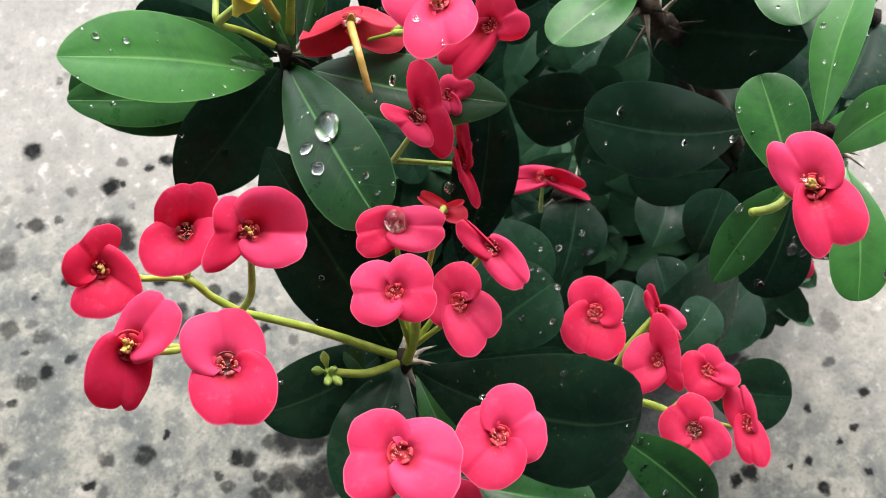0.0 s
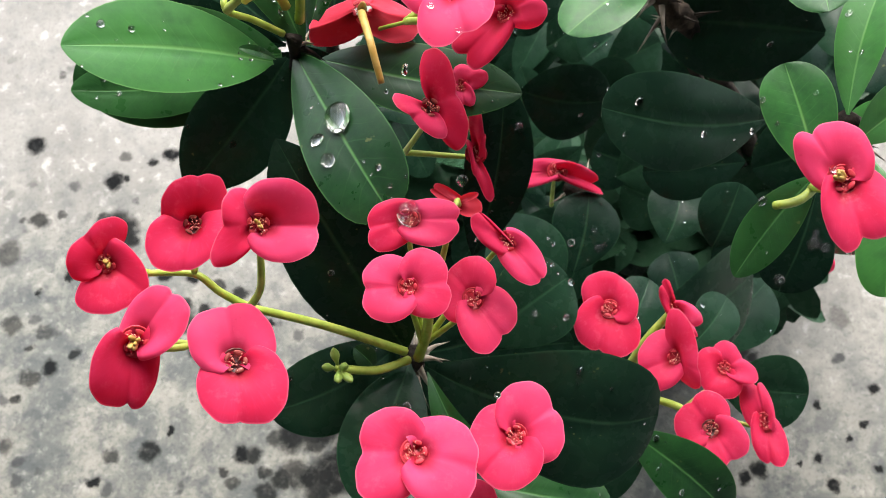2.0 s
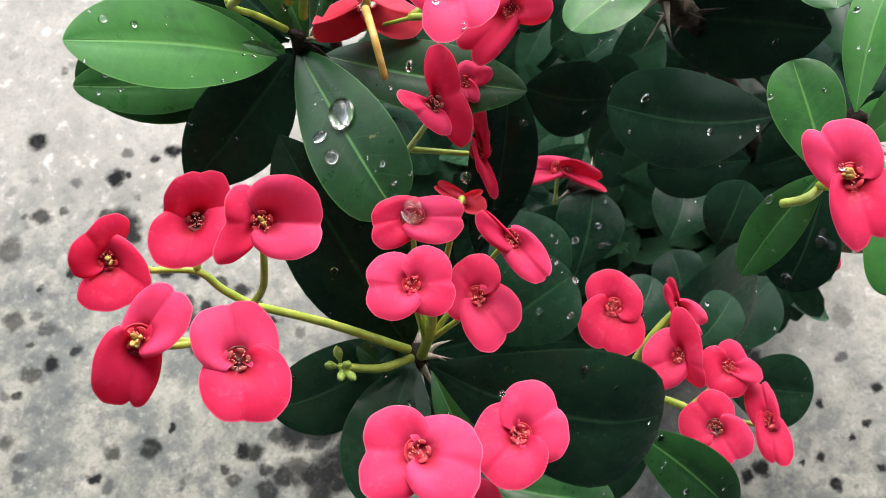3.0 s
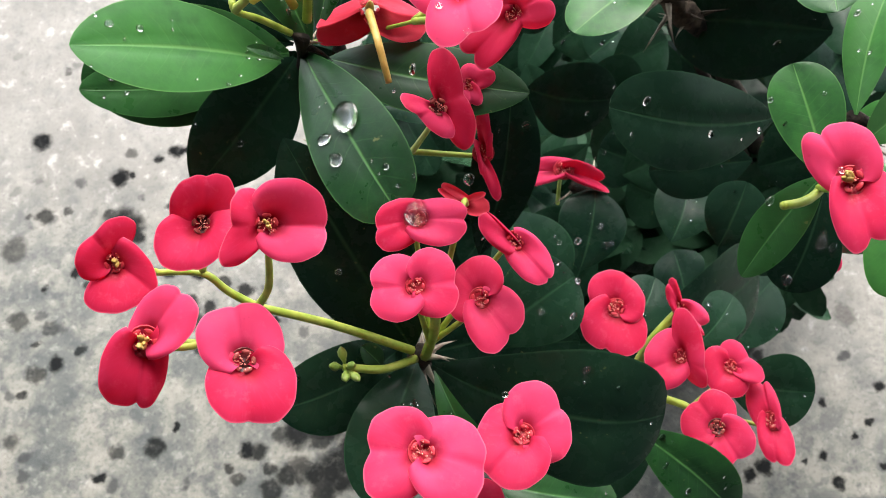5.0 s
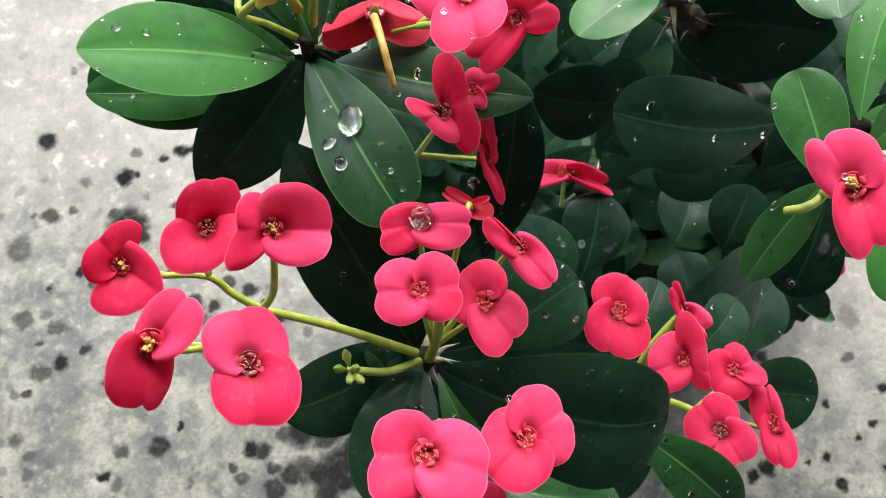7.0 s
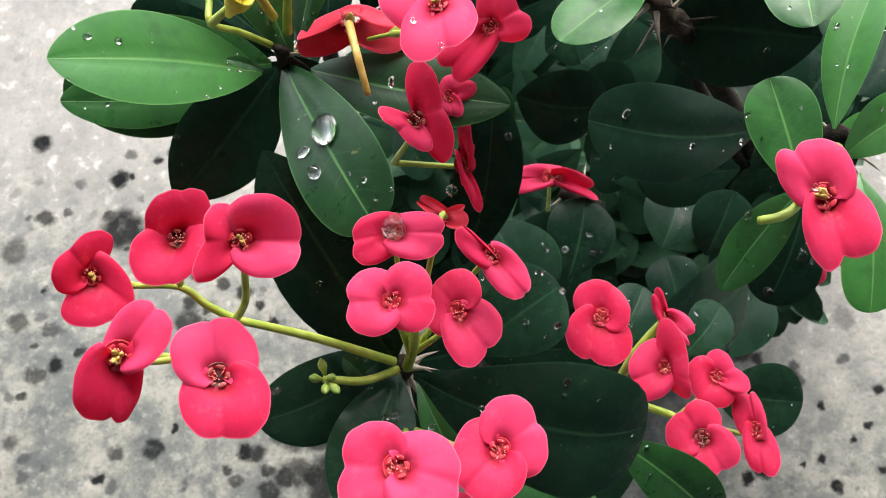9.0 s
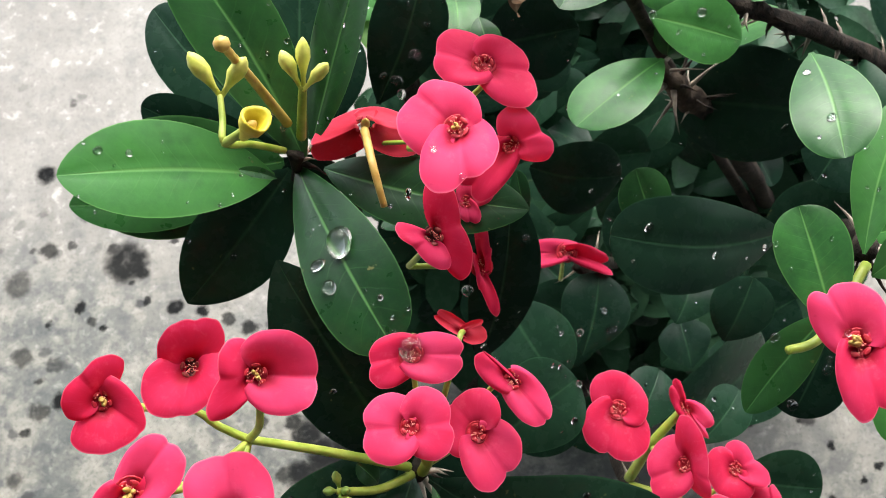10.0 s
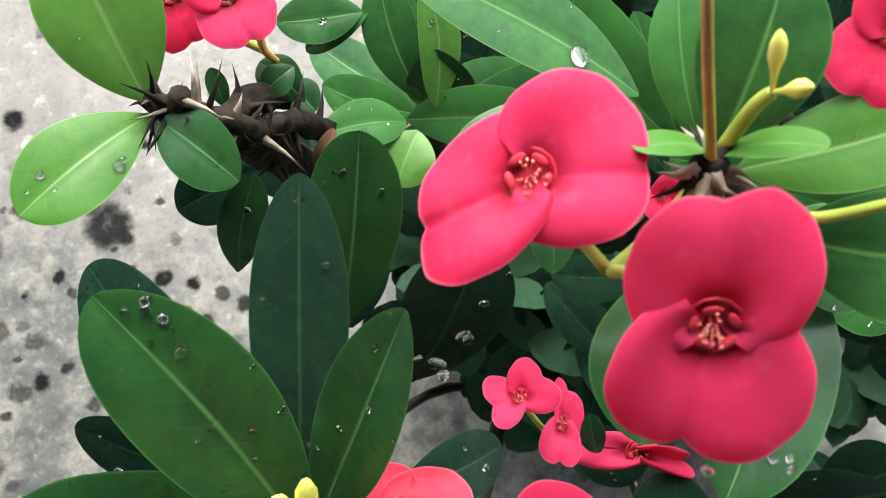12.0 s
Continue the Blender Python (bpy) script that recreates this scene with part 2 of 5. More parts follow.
def concrete_material():
    m = Nodes("weathered_concrete")
    place = m.put("TexCoord").outputs["Object"]

    def warp(scale, amount):
        bend = m.put("TexNoise", {"Scale": scale, "Detail": 5.0, "Roughness": 0.66, "Vector": place}).outputs["Color"]
        shift = m.put("VectorMath", {0: bend, 1: (0.5, 0.5, 0.5)}, operation="SUBTRACT").outputs[0]
        shift = m.put("VectorMath", {0: shift, "Scale": amount}, operation="SCALE").outputs[0]
        return m.put("VectorMath", {0: place, 1: shift}, operation="ADD").outputs[0]

    warped = warp(46.0, 0.024)
    mask = None
    for x, y, r, strength in SPOTS:
        far = m.put("VectorMath", {0: warped, 1: (x, y, 0.0)}, operation="DISTANCE").outputs["Value"]
        one = m.put("MapRange", {0: far, 1: r * 1.35, 2: r * 0.65, 3: 0.0, 4: 1.0 - (1.0 - strength) ** 2}, interpolation_type="SMOOTHSTEP").outputs[0]
        mask = one if mask is None else m.math("MAXIMUM", mask, one)
    cloud = m.noise(5.0, 6, place, 0.6)
    mottle = m.noise(42, 7, place, 0.66)
    blotch = m.noise(19, 7, place, 0.64, 0.3)
    grain = m.noise(82, 7, place, 0.70)
    grit = m.noise(260, 4, place, 0.72)
    # pale cement with worn patches
    base = m.mix(m.step(cloud, 0.35, 0.66), rgb(0.196, 0.188, 0.170), rgb(0.284, 0.273, 0.248))
    base = m.mix(m.math("MULTIPLY", m.step(mottle, 0.50, 0.66), 0.55), base, rgb(0.155, 0.155, 0.148))
    base = m.mix(m.math("MULTIPLY", m.step(mottle, 0.44, 0.32), 0.55), base, rgb(0.55, 0.53, 0.49))
    base = m.mix(m.math("MULTIPLY", m.step(grain, 0.52, 0.68), 0.45), base, rgb(0.125, 0.122, 0.108))
    base = m.mix(m.math("MULTIPLY", m.step(grain, 0.42, 0.28), 0.45), base, rgb(0.64, 0.62, 0.58))
    base = m.mix(m.math("MULTIPLY", m.step(grit, 0.52, 0.68), 0.5), base, rgb(0.10, 0.10, 0.095))
    # damp algae film plus painted falloff of light on the camera side; pale aggregate shows through
    spread = m.put("SeparateXYZ", {0: warp(7.0, 0.22)})
    reach = m.math("ADD", spread.outputs[1], m.math("MULTIPLY", spread.outputs[0], 0.27))
    near = m.put("VectorMath", {0: warp(3.0, 0.9), 1: (-0.05, 0.05, 0.0)}, operation="DISTANCE").outputs["Value"]
    grime_shade = m.math("MULTIPLY", m.step(reach, 0.54, 0.24), m.step(near, 1.15, 0.75))
    film = m.mix(m.step(blotch, 0.36, 0.60), rgb(0.22, 0.214, 0.178), rgb(0.078, 0.086, 0.078))
    film = m.mix(m.math("MULTIPLY", m.step(grain, 0.50, 0.28), 0.55), film, rgb(0.36, 0.35, 0.31))
    film = m.mix(m.math("MULTIPLY", m.step(mottle, 0.50, 0.62), 0.65), film, rgb(0.045, 0.053, 0.054))
    film = m.mix(m.math("MULTIPLY", m.step(grit, 0.50, 0.66), 0.5), film, rgb(0.035, 0.040, 0.040))
    base = m.mix(m.math("MULTIPLY", grime_shade, m.step(blotch, 0.28, 0.50, 0.55, 0.95)), base, film)
    # small lichen flecks
    cell = m.put("TexVoronoi", {"Scale": 40.0, "Vector": warped, "Randomness": 1.0})
    pick = m.put("SeparateColor", {0: cell.outputs["Color"]}).outputs[0]
    fleck = m.math("MULTIPLY", m.step(cell.outputs["Distance"], 0.36, 0.18), m.step(pick, 0.62, 0.95))
    fleck = m.math("MULTIPLY", fleck, m.math("MAXIMUM", m.step(grime_shade, 0.0, 0.4, 0.0, 0.9), m.step(m.noise(9, 3, place), 0.50, 0.60, 0.0, 0.5)))
    base = m.mix(fleck, base, rgb(0.026, 0.028, 0.028))
    base = m.mix(m.math("MULTIPLY", mask, m.step(grain, 0.30, 0.52, 0.80, 1.0)), base, rgb(0.004, 0.0045, 0.005))
    m.set(Base_Color=base, Roughness=m.step(m.math("MULTIPLY", grime_shade, blotch), 0.1, 0.6, 0.78, 0.42), Specular_IOR_Level=m.step(mask, 0.0, 0.8, 0.35, 0.08))
    height = m.math("ADD", m.math("MULTIPLY", mottle, 0.5), m.math("ADD", m.math("MULTIPLY", grain, 0.6), m.math("MULTIPLY", grit, 0.3)))
    m.bump(height, 0.25, 0.003)
    return m.mat


CONCRETE = concrete_material()
# dark colour for the added, unseen sky blockers
BLOCKER_DARK = plain_material("blocker_dark", rgb(0.045, 0.055, 0.060), rgb(0.065, 0.078, 0.084), 6, 0.85)


# ---- builders ----
def mesh_object(name, bm, materials, parent=None, label="", smooth=True):
    data = bpy.data.meshes.new(name)
    for face in bm.faces:
        face.smooth = smooth
    bm.normal_update()
    bm.to_mesh(data)
    bm.free()
    for material in materials if isinstance(materials, (list, tuple)) else [materials]:
        data.materials.append(material)
    ob = new(name, data)
    if parent is not None:
        ob.parent = parent
    if label:
        tagged(ob, label)
    return ob


def plant(label):
    return tagged(new("crown_of_thorns"), label, "plant", "crown of thorns clump")


def sheet(rows, uvs, normal_push, thickness, bm=None):
    """A thin closed sheet from a grid of points: upper faces take material 0, lower ones material 1."""
    bm = bm or bmesh.new()
    layer = bm.loops.layers.uv.get("UVMap") or bm.loops.layers.uv.new("UVMap")
    nr, nc = len(rows), len(rows[0])
    top = [[bm.verts.new(p) for p in row] for row in rows]
    low = []
    for i in range(nr):
        line = []
        for j in range(nc):
            edge = i in (0, nr - 1) or j in (0, nc - 1)
            line.append(top[i][j] if edge else bm.verts.new(rows[i][j] - normal_push[i][j] * thickness))
        low.append(line)
    for grid, slot in ((top, 0), (low, 1)):
        for i in range(nr - 1):
            for j in range(nc - 1):
                keys = [(i, j), (i, j + 1), (i + 1, j + 1), (i + 1, j)]
                if slot:
                    keys.reverse()
                try:
                    face = bm.faces.new([grid[a][b] for a, b in keys])
                except ValueError:
                    continue
                face.material_index, face.smooth = slot, True
                for loop, (a, b) in zip(face.loops, keys):
                    loop[layer].uv = uvs[a][b]
    for edge in bm.edges:
        if len({f.material_index for f in edge.link_faces}) == 2:
            edge.smooth = False
    return bm


def leaf_mesh(base, tip, width, normal, bend, cup, wide, curl, rng, blunt=0.85):
    base, tip, normal = Vector(base), Vector(tip), Vector(normal)
    along = tip - base
    length = along.length
    y = along.normalized()
    z = (normal - y * normal.dot(y)).normalized()
    x = y.cross(z)
    n, half = 20, 5
    k = 1.55
    a, b = k * wide, k * (1 - wide) * blunt
    crest = a / (a + b)
    peak = crest ** a * (1 - crest) ** b
    ripple, phase, lean = rng.uniform(0.015, 0.05), rng.uniform(0, 6.3), rng.uniform(-0.05, 0.05)
    rows, uvs, push = [], [], []
    for i in range(n + 1):
        s = 0.5 - 0.5 * math.cos(math.pi * i / n)
        f = max(s ** a * (1 - s) ** b / peak if 0 < s < 1 else 0.0, 0.07 if s < 0.3 else 0.012)
        w = 0.5 * width * f
        arch = bend * length * (4 * s * (1 - s)) - curl * length * max(0.0, s - 0.8) ** 2 * 6
        rows.append([]), uvs.append([]), push.append([])
        for j in range(-half, half + 1):
            v = j / half
            t = math.copysign(abs(v) ** 0.9, v)
            edge = cup * w * abs(t) ** 1.3 - 0.06 * w * t * t * t * t
            wavy = ripple * w * math.sin(9 * s + phase + (1.7 if t > 0 else 0)) * t * t
            groove = -0.05 * w * math.exp(-((t / 0.10) ** 2))
            p = base + y * (s * length) + x * (w * t + lean * length * math.sin(math.pi * s)) + z * (arch + edge + wavy + groove)
            rows[-1].append(p), uvs[-1].append((t, s)), push[-1].append(z)
    return sheet(rows, uvs, push, min(0.0005, width * 0.014))


LEAF_COUNT = [0]
UPPER = []
SURFACE = []
VIEW = Vector((0.015, 0.02, 1.031))  # the camera's place at 5 s, toward which flower faces are turned


def leaf(parent, base, tip, width, normal, bend=0.05, cup=0.08, wide=0.55, curl=0.0, young=False, leaf_tone=0, blunt=0.85, label=""):
    LEAF_COUNT[0] += 1
    rng = random.Random(LEAF_COUNT[0])
    bm = leaf_mesh(base, tip, width, normal, bend, cup, wide, curl, rng, blunt)
    bm.normal_update()
    SURFACE.extend((f.calc_center_median(), f.normal.copy()) for f in bm.faces if f.material_index == 0)
    UPPER.extend((f.calc_center_median(), f.normal.copy()) for f in bm.faces if f.material_index == 0 and f.calc_area() > 4e-6 and rng.random() < 0.06)
    return mesh_object("leaf", bm, [LIME, LIME] if young else [(LEAF, LEAF_SHADE, DRY, LEAF_LIT)[leaf_tone], DRY if leaf_tone == 2 else LEAF_UNDER], parent, label or ("young yellow-green leaf" if young else "shrivelled brown leaf" if leaf_tone == 2 else ""))


def tube(bm, points, radii, sides=8):
    """A round tube along a smooth line through the points."""
    pts = [Vector(p) for p in points]
    line, size = [], []
    for i in range(len(pts) - 1):
        p0, p1, p2, p3 = pts[max(i - 1, 0)], pts[i], pts[i + 1], pts[min(i + 2, len(pts) - 1)]
        steps = 6
        for k in range(steps + (i == len(pts) - 2)):
            t = k / steps
            line.append(0.5 * (2 * p1 + (p2 - p0) * t + (2 * p0 - 5 * p1 + 4 * p2 - p3) * t * t + (3 * p1 - p0 - 3 * p2 + p3) * t ** 3))
            size.append(radii[i] + (radii[i + 1] - radii[i]) * t)
    rings = []
    side = Vector((1, 0, 0))
    for i, p in enumerate(line):
        d = (line[min(i + 1, len(line) - 1)] - line[max(i - 1, 0)]).normalized()
        side = (side - d * side.dot(d))
        side = side.normalized() if side.length > 1e-6 else d.orthogonal().normalized()
        up = d.cross(side)
        rings.append([bm.verts.new(p + (side * math.cos(q) + up * math.sin(q)) * size[i]) for q in (2 * math.pi * k / sides for k in range(sides))])
    for r0, r1 in zip(rings, rings[1:]):
        for k in range(sides):
            bm.faces.new((r0[k], r0[(k + 1) % sides], r1[(k + 1) % sides], r1[k]))
    bm.faces.new(rings[0][::-1]), bm.faces.new(rings[-1])
    return line


def ball(bm, centre, radii, axes, seg=8, rings=6, slot=0, below=1.0):
    """A rounded blob with its own three axes; below flattens its lower half."""
    made = bmesh.ops.create_uvsphere(bm, u_segments=seg, v_segments=rings, radius=1.0)["verts"]
    for v in made:
        c = v.co.copy()
        c.z *= below if c.z < 0 else 1.0
        v.co = Vector(centre) + axes[0] * (c.x * radii[0]) + axes[1] * (c.y * radii[1]) + axes[2] * (c.z * radii[2])
    for f in {f for v in made for f in v.link_faces}:
        f.material_index = slot


def stalk(parent, points, radius, tone="green", knob=0):
    bm = bmesh.new()
    n = len(points)
    line = tube(bm, points, [radius * (1.15 - 0.3 * i / (n - 1)) for i in range(n)])
    if knob:
        d = (line[-1] - line[-2]).normalized()
        u = d.orthogonal().normalized()
        ball(bm, line[-1], (radius * 1.7, radius * 1.7, radius * 1.5), (u, d.cross(u), d))
    return mesh_object("flower_stalk", bm, AMBER if tone == "amber" else STALK, parent, "amber flower stalk" if tone == "amber" else "")


def cone(bm, root, tip, radius, sides=5):
    d = (tip - root).normalized()
    u = d.orthogonal().normalized()
    w = d.cross(u)
    ring = [bm.verts.new(root + (u * math.cos(q) + w * math.sin(q)) * radius) for q in (2 * math.pi * k / sides for k in range(sides))]
    mid_at = root.lerp(tip, 0.5) + u * (radius * 0.5)
    mid = [bm.verts.new(mid_at + (u * math.cos(q) + w * math.sin(q)) * radius * 0.42) for q in (2 * math.pi * k / sides for k in range(sides))]
    point = bm.verts.new(tip)
    for k in range(sides):
        bm.faces.new((ring[k], ring[(k + 1) % sides], mid[(k + 1) % sides], mid[k]))
        bm.faces.new((mid[k], mid[(k + 1) % sides], point))


def stem(parent, points, radius, spines=14, reach=1.0, share=0.55, dead=0, husk=0):
    """A woody stem with its spines."""
    rng = random.Random(round(points[0][0] * 1e4))
    bm = bmesh.new()
    n = len(points)
    line = tube(bm, points, [radius * (0.85 + 0.35 * i / (n - 1)) for i in range(n)], 10)
    for v in bm.verts:
        v.co += Vector((noise.noise(v.co * 190), noise.noise(v.co * 190 + Vector((7, 0, 0))), noise.noise(v.co * 190 + Vector((0, 7, 0))))) * radius * 0.6
    wood = mesh_object("stem", bm, HUSK if husk else BARK, parent, "dark brown thorny stem")
    for k in range(spines):
        i = min(int((k + rng.random()) / spines * (len(line) - 1) * share), len(line) - 2)
        d = (line[i + 1] - line[i]).normalized()
        out = Vector((rng.gauss(0, 1), rng.gauss(0, 1), rng.gauss(0, 1)))
        out = (out - d * out.dot(d)).normalized()
        root = line[i].lerp(line[i + 1], rng.random()) + out * radius * 0.6
        long = rng.uniform(0.008, 0.019) * reach
        bm = bmesh.new()
        cone(bm, root, root + out * long + d * rng.uniform(-0.45, 0.45) * long, rng.uniform(0.0010, 0.0019), 6)
        u = d.orthogonal().normalized()
        ball(bm, root - out * radius * 0.12, (radius * rng.uniform(0.2, 0.35), radius * rng.uniform(0.2, 0.35), radius * rng.uniform(0.25, 0.5)), (u, d.cross(u), d), 6, 4)
        mesh_object("spine", bm, BARK if k < dead * spines or rng.random() < 0.3 else SPINE, wood)
    return wood


def bract_mesh(centre, facing, apex, one, two, swirl, ear, radius, rng):
    """One kidney-shaped bract on its hinge: apex is the notch between its two lobes, one and two are where the lobes are widest."""
    c, mid = Vector(centre), Vector(apex) - Vector(centre)
    wings = [Vector(p) - c - mid * 0.42 for p in (one, two)]
    if (wings[1] - wings[0]).cross(mid).dot(facing) < 0:
        wings.reverse()
    up = (wings[1] - wings[0]).cross(mid).normalized()
    nr, half = 11, 26 if radius > 0.015 else 18
    puff, furrow = rng.uniform(0.02, 0.06), rng.uniform(0.03, 0.06)
    ph, ajar = rng.uniform(0, 6.3), [rng.uniform(0.95, 1.05) for k in range(2)]
    inner = rng.uniform(0.24, 0.34)
    start, stop = -math.asin(inner / (1 - inner)), math.pi - 0.22
    rows, uvs, push = [], [], []
    for i in range(nr + 1):
        u = 0.16 + 0.84 * (i / nr) ** 0.9
        rows.append([]), uvs.append([]), push.append([])
        for j in range(-half, half + 1):
            lobe = 1 if j > 0 else 0
            q = start + (stop - start) * abs(j) / half
            x = inner + (1 - inner) * math.sin(q)
            y = 0.42 + (0.62 if math.cos(q) > 0 else 0.42 + ear) * math.cos(q)
            swell = 1 + (ajar[lobe] - 1) * min(1.0, abs(j) / 6) + 0.010 * math.sin(4 * q + ph + 2 * lobe) + 0.006 * math.sin(9 * q + 2 * ph)
            x, y = x * u * swell * (1 if lobe else -1), y * u * swell
            h = puff * math.sin(math.pi * u ** 0.8) - 0.13 * math.exp(-((u / 0.36) ** 2)) - furrow * math.exp(-((x / 0.08) ** 2)) * u * (1.2 - u)
            h -= swirl * 0.10 * x * min(1.0, 1.4 * u) * max(0.0, 1 - 1.1 * max(y, 0.0)) - 0.025 * math.sin(3 * q + ph + 3 * lobe) * u * u
            h -= 0.05 * max(0.0, (u - 0.75) / 0.25) ** 2
            p = mid * y + wings[lobe] * abs(x) + up * (h * radius)
            rows[-1].append(c + p), uvs[-1].append((j / half, u)), push[-1].append(up)
    bm = sheet(rows, uvs, push, radius * 0.022)
    bm.normal_update()
    SURFACE.extend((f.calc_center_median(), f.normal.copy()) for f in bm.faces if f.material_index == 0)
    return bm


def flower(parent, centre, radius, first, second, joint=None, seed=0, swirl=1, ear=0.26, yellow=0, dark=0, face=1):
    """A flower: a cup with glands and stamens, two bracts and a stalk. face -1: it shows its back."""
    rng = random.Random(seed)
    hinge, R = Vector(centre), radius
    c = hinge
    lines = [(Vector(apex) - c, Vector(two) - Vector(one)) for apex, one, two in (first, second)]
    view = (VIEW - c) * face
    nz = Vector((0, 0, 0))
    for mid, across in lines:
        up = across.cross(mid).normalized()
        nz += up if up.dot(view) > 0 else -up
    nz = (nz + view.normalized() * 0.5).normalized()
    c = hinge - nz * (0.07 * R)
    ax = lines[0][0]
    ax = (ax - nz * ax.dot(nz)).normalized()
    sd = nz.cross(ax)
    bm = bmesh.new()
    rings, bulk = [], 0.36 if face < 0 else 1.0
    for r, h in ((0.05, -0.24), (0.14, -0.17), (0.225, -0.03), (0.245, 0.05), (0.225, 0.055), (0.18, 0.0), (0.08, -0.02), (0.02, 0.0)):
        rings.append([bm.verts.new(c + (ax * math.cos(t) + sd * math.sin(t)) * (r * R * bulk) + nz * (h * R)) for t in (2 * math.pi * k / 15 for k in range(15))])
    for r0, r1 in zip(rings, rings[1:]):
        for k in range(15):
            bm.faces.new((r0[k], r0[(k + 1) % 15], r1[(k + 1) % 15], r1[k]))
    bm.faces.new(rings[0][::-1]), bm.faces.new(rings[-1])
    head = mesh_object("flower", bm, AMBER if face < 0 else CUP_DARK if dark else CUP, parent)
    for k, (apex, one, two) in enumerate((first, second)):
        mesh_object("bract", bract_mesh(hinge + nz * (0.02 * k * R), view, apex, one, two, swirl, ear, R, rng), [BRACT, BRACT_BACK], head)
    bm = bmesh.new()
    turn = rng.uniform(0, 1.2)
    for k in range(5):
        t = turn + 2 * math.pi * k / 5
        o = ax * math.cos(t) + sd * math.sin(t)
        w = nz.cross(o)
        ball(bm, c + o * (0.155 * R) + nz * (0.085 * R), (0.042 * R, 0.080 * R, 0.016 * R), ((o + nz * 0.25).normalized(), w, (nz - o * 0.25).normalized()), 10, 6)
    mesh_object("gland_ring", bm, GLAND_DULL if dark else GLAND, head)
    bm = bmesh.new()
    for k in range(16):
        t, r = rng.uniform(0, 6.3), rng.uniform(0.01, 0.12) * R
        root = c + (ax * math.cos(t) + sd * math.sin(t)) * r
        top = root + nz * (rng.uniform(0.08, 0.18) * R) + (ax * math.cos(t) + sd * math.sin(t)) * 0.04 * R
        cone(bm, root, top, 0.009 * R, 4)
        ball(bm, top, (0.013 * R, 0.018 * R, 0.012 * R), (ax, sd, nz), 6, 4)
    mesh_object("pollen_mass", bm, POLLEN, head)
    if yellow:
        bm = bmesh.new()
        size = 0.045 if yellow == 1 else 0.060
        lean = ax * rng.uniform(-0.5, 0.5) + sd * rng.uniform(-0.5, 0.5)
        for k in range(5):
            o = ax * rng.uniform(-1, 1) + sd * rng.uniform(-1, 1)
            d = (nz + lean + o * 0.35).normalized()
            u = d.orthogonal().normalized()
            ball(bm, c + nz * (0.10 * R) + o * (size * 0.8 * R) + d * (0.04 * R), (size * rng.uniform(0.6, 1.0) * R, size * rng.uniform(0.6, 1.0) * R, size * rng.uniform(1.5, 2.4) * R), (u, d.cross(u), d), 8, 6)
        mesh_object("style", bm, STYLE, head, "olive-yellow style")
    if joint is not None:
        j = Vector(joint)
        gap = (j - c).length
        bm = bmesh.new()
        tube(bm, [c - nz * 0.2 * R, c - nz * (0.2 * R + 0.28 * gap) + (j - c) * 0.12, j], [0.0010, 0.0010, 0.0013], 7)
        mesh_object("pedicel", bm, STALK, head)
    return head


def bud(parent, base, tip, radius, tone="yellow"):
    base, tip = Vector(base), Vector(tip)
    d = (tip - base).normalized()
    u = d.orthogonal().normalized()
    w = d.cross(u)
    length = (tip - base).length
    bm = bmesh.new()
    rings = []
    for s, f in ((0.0, 0.30), (0.25, 0.36), (0.42, 0.62), (0.60, 1.0), (0.78, 0.95), (0.92, 0.55), (1.0, 0.12)):
        rings.append([bm.verts.new(base + d * (s * length) + (u * math.cos(t) * (1.15 if k % 2 else 0.95) + w * math.sin(t)) * radius * f) for k, t in enumerate(2 * math.pi * k / 8 for k in range(8))])
    for r0, r1 in zip(rings, rings[1:]):
        for k in range(8):
            bm.faces.new((r0[k], r0[(k + 1) % 8], r1[(k + 1) % 8], r1[k]))
    bm.faces.new(rings[0][::-1]), bm.faces.new(rings[-1])
    return mesh_object("flower_bud", bm, GREEN_BUD if tone == "green" else YELLOW, parent, "small green bud" if tone == "green" else "pale yellow bud")


def bell_bud(parent, centre, normal, radius):
    """A half-open yellow bud: a thick bell with a dark throat."""
    c, d = Vector(centre), Vector(normal).normalized()
    u = d.orthogonal().normalized()
    w = d.cross(u)
    bm = bmesh.new()
    rings = []
    for r, h in ((0.22, -2.0), (0.45, -1.3), (0.85, -0.5), (1.0, 0.3), (0.92, 0.45), (0.72, 0.2), (0.5, -0.5), (0.3, -1.0)):
        rings.append([bm.verts.new(c + (u * math.cos(t) * (1 + 0.10 * math.cos(2 * t)) + w * math.sin(t)) * r * radius + d * (h + 0.15 * math.cos(2 * t) * (r > 0.7)) * radius) for t in (2 * math.pi * k / 16 for k in range(16))])
    for r0, r1 in zip(rings, rings[1:]):
        for k in range(16):
            bm.faces.new((r0[k], r0[(k + 1) % 16], r1[(k + 1) % 16], r1[k]))
    bm.faces.new(rings[0][::-1]), bm.faces.new(rings[-1])
    bell = mesh_object("flower_bud", bm, BELL, parent, "half-open yellow bell bud")
    bm = bmesh.new()
    ball(bm, c - d * radius * 0.55, (radius * 0.42, radius * 0.34, radius * 0.5), (u, w, d))
    mesh_object("throat", bm, STYLE, bell, "brown throat")
    return bell


DROP_COUNT = [0]
GRID = []


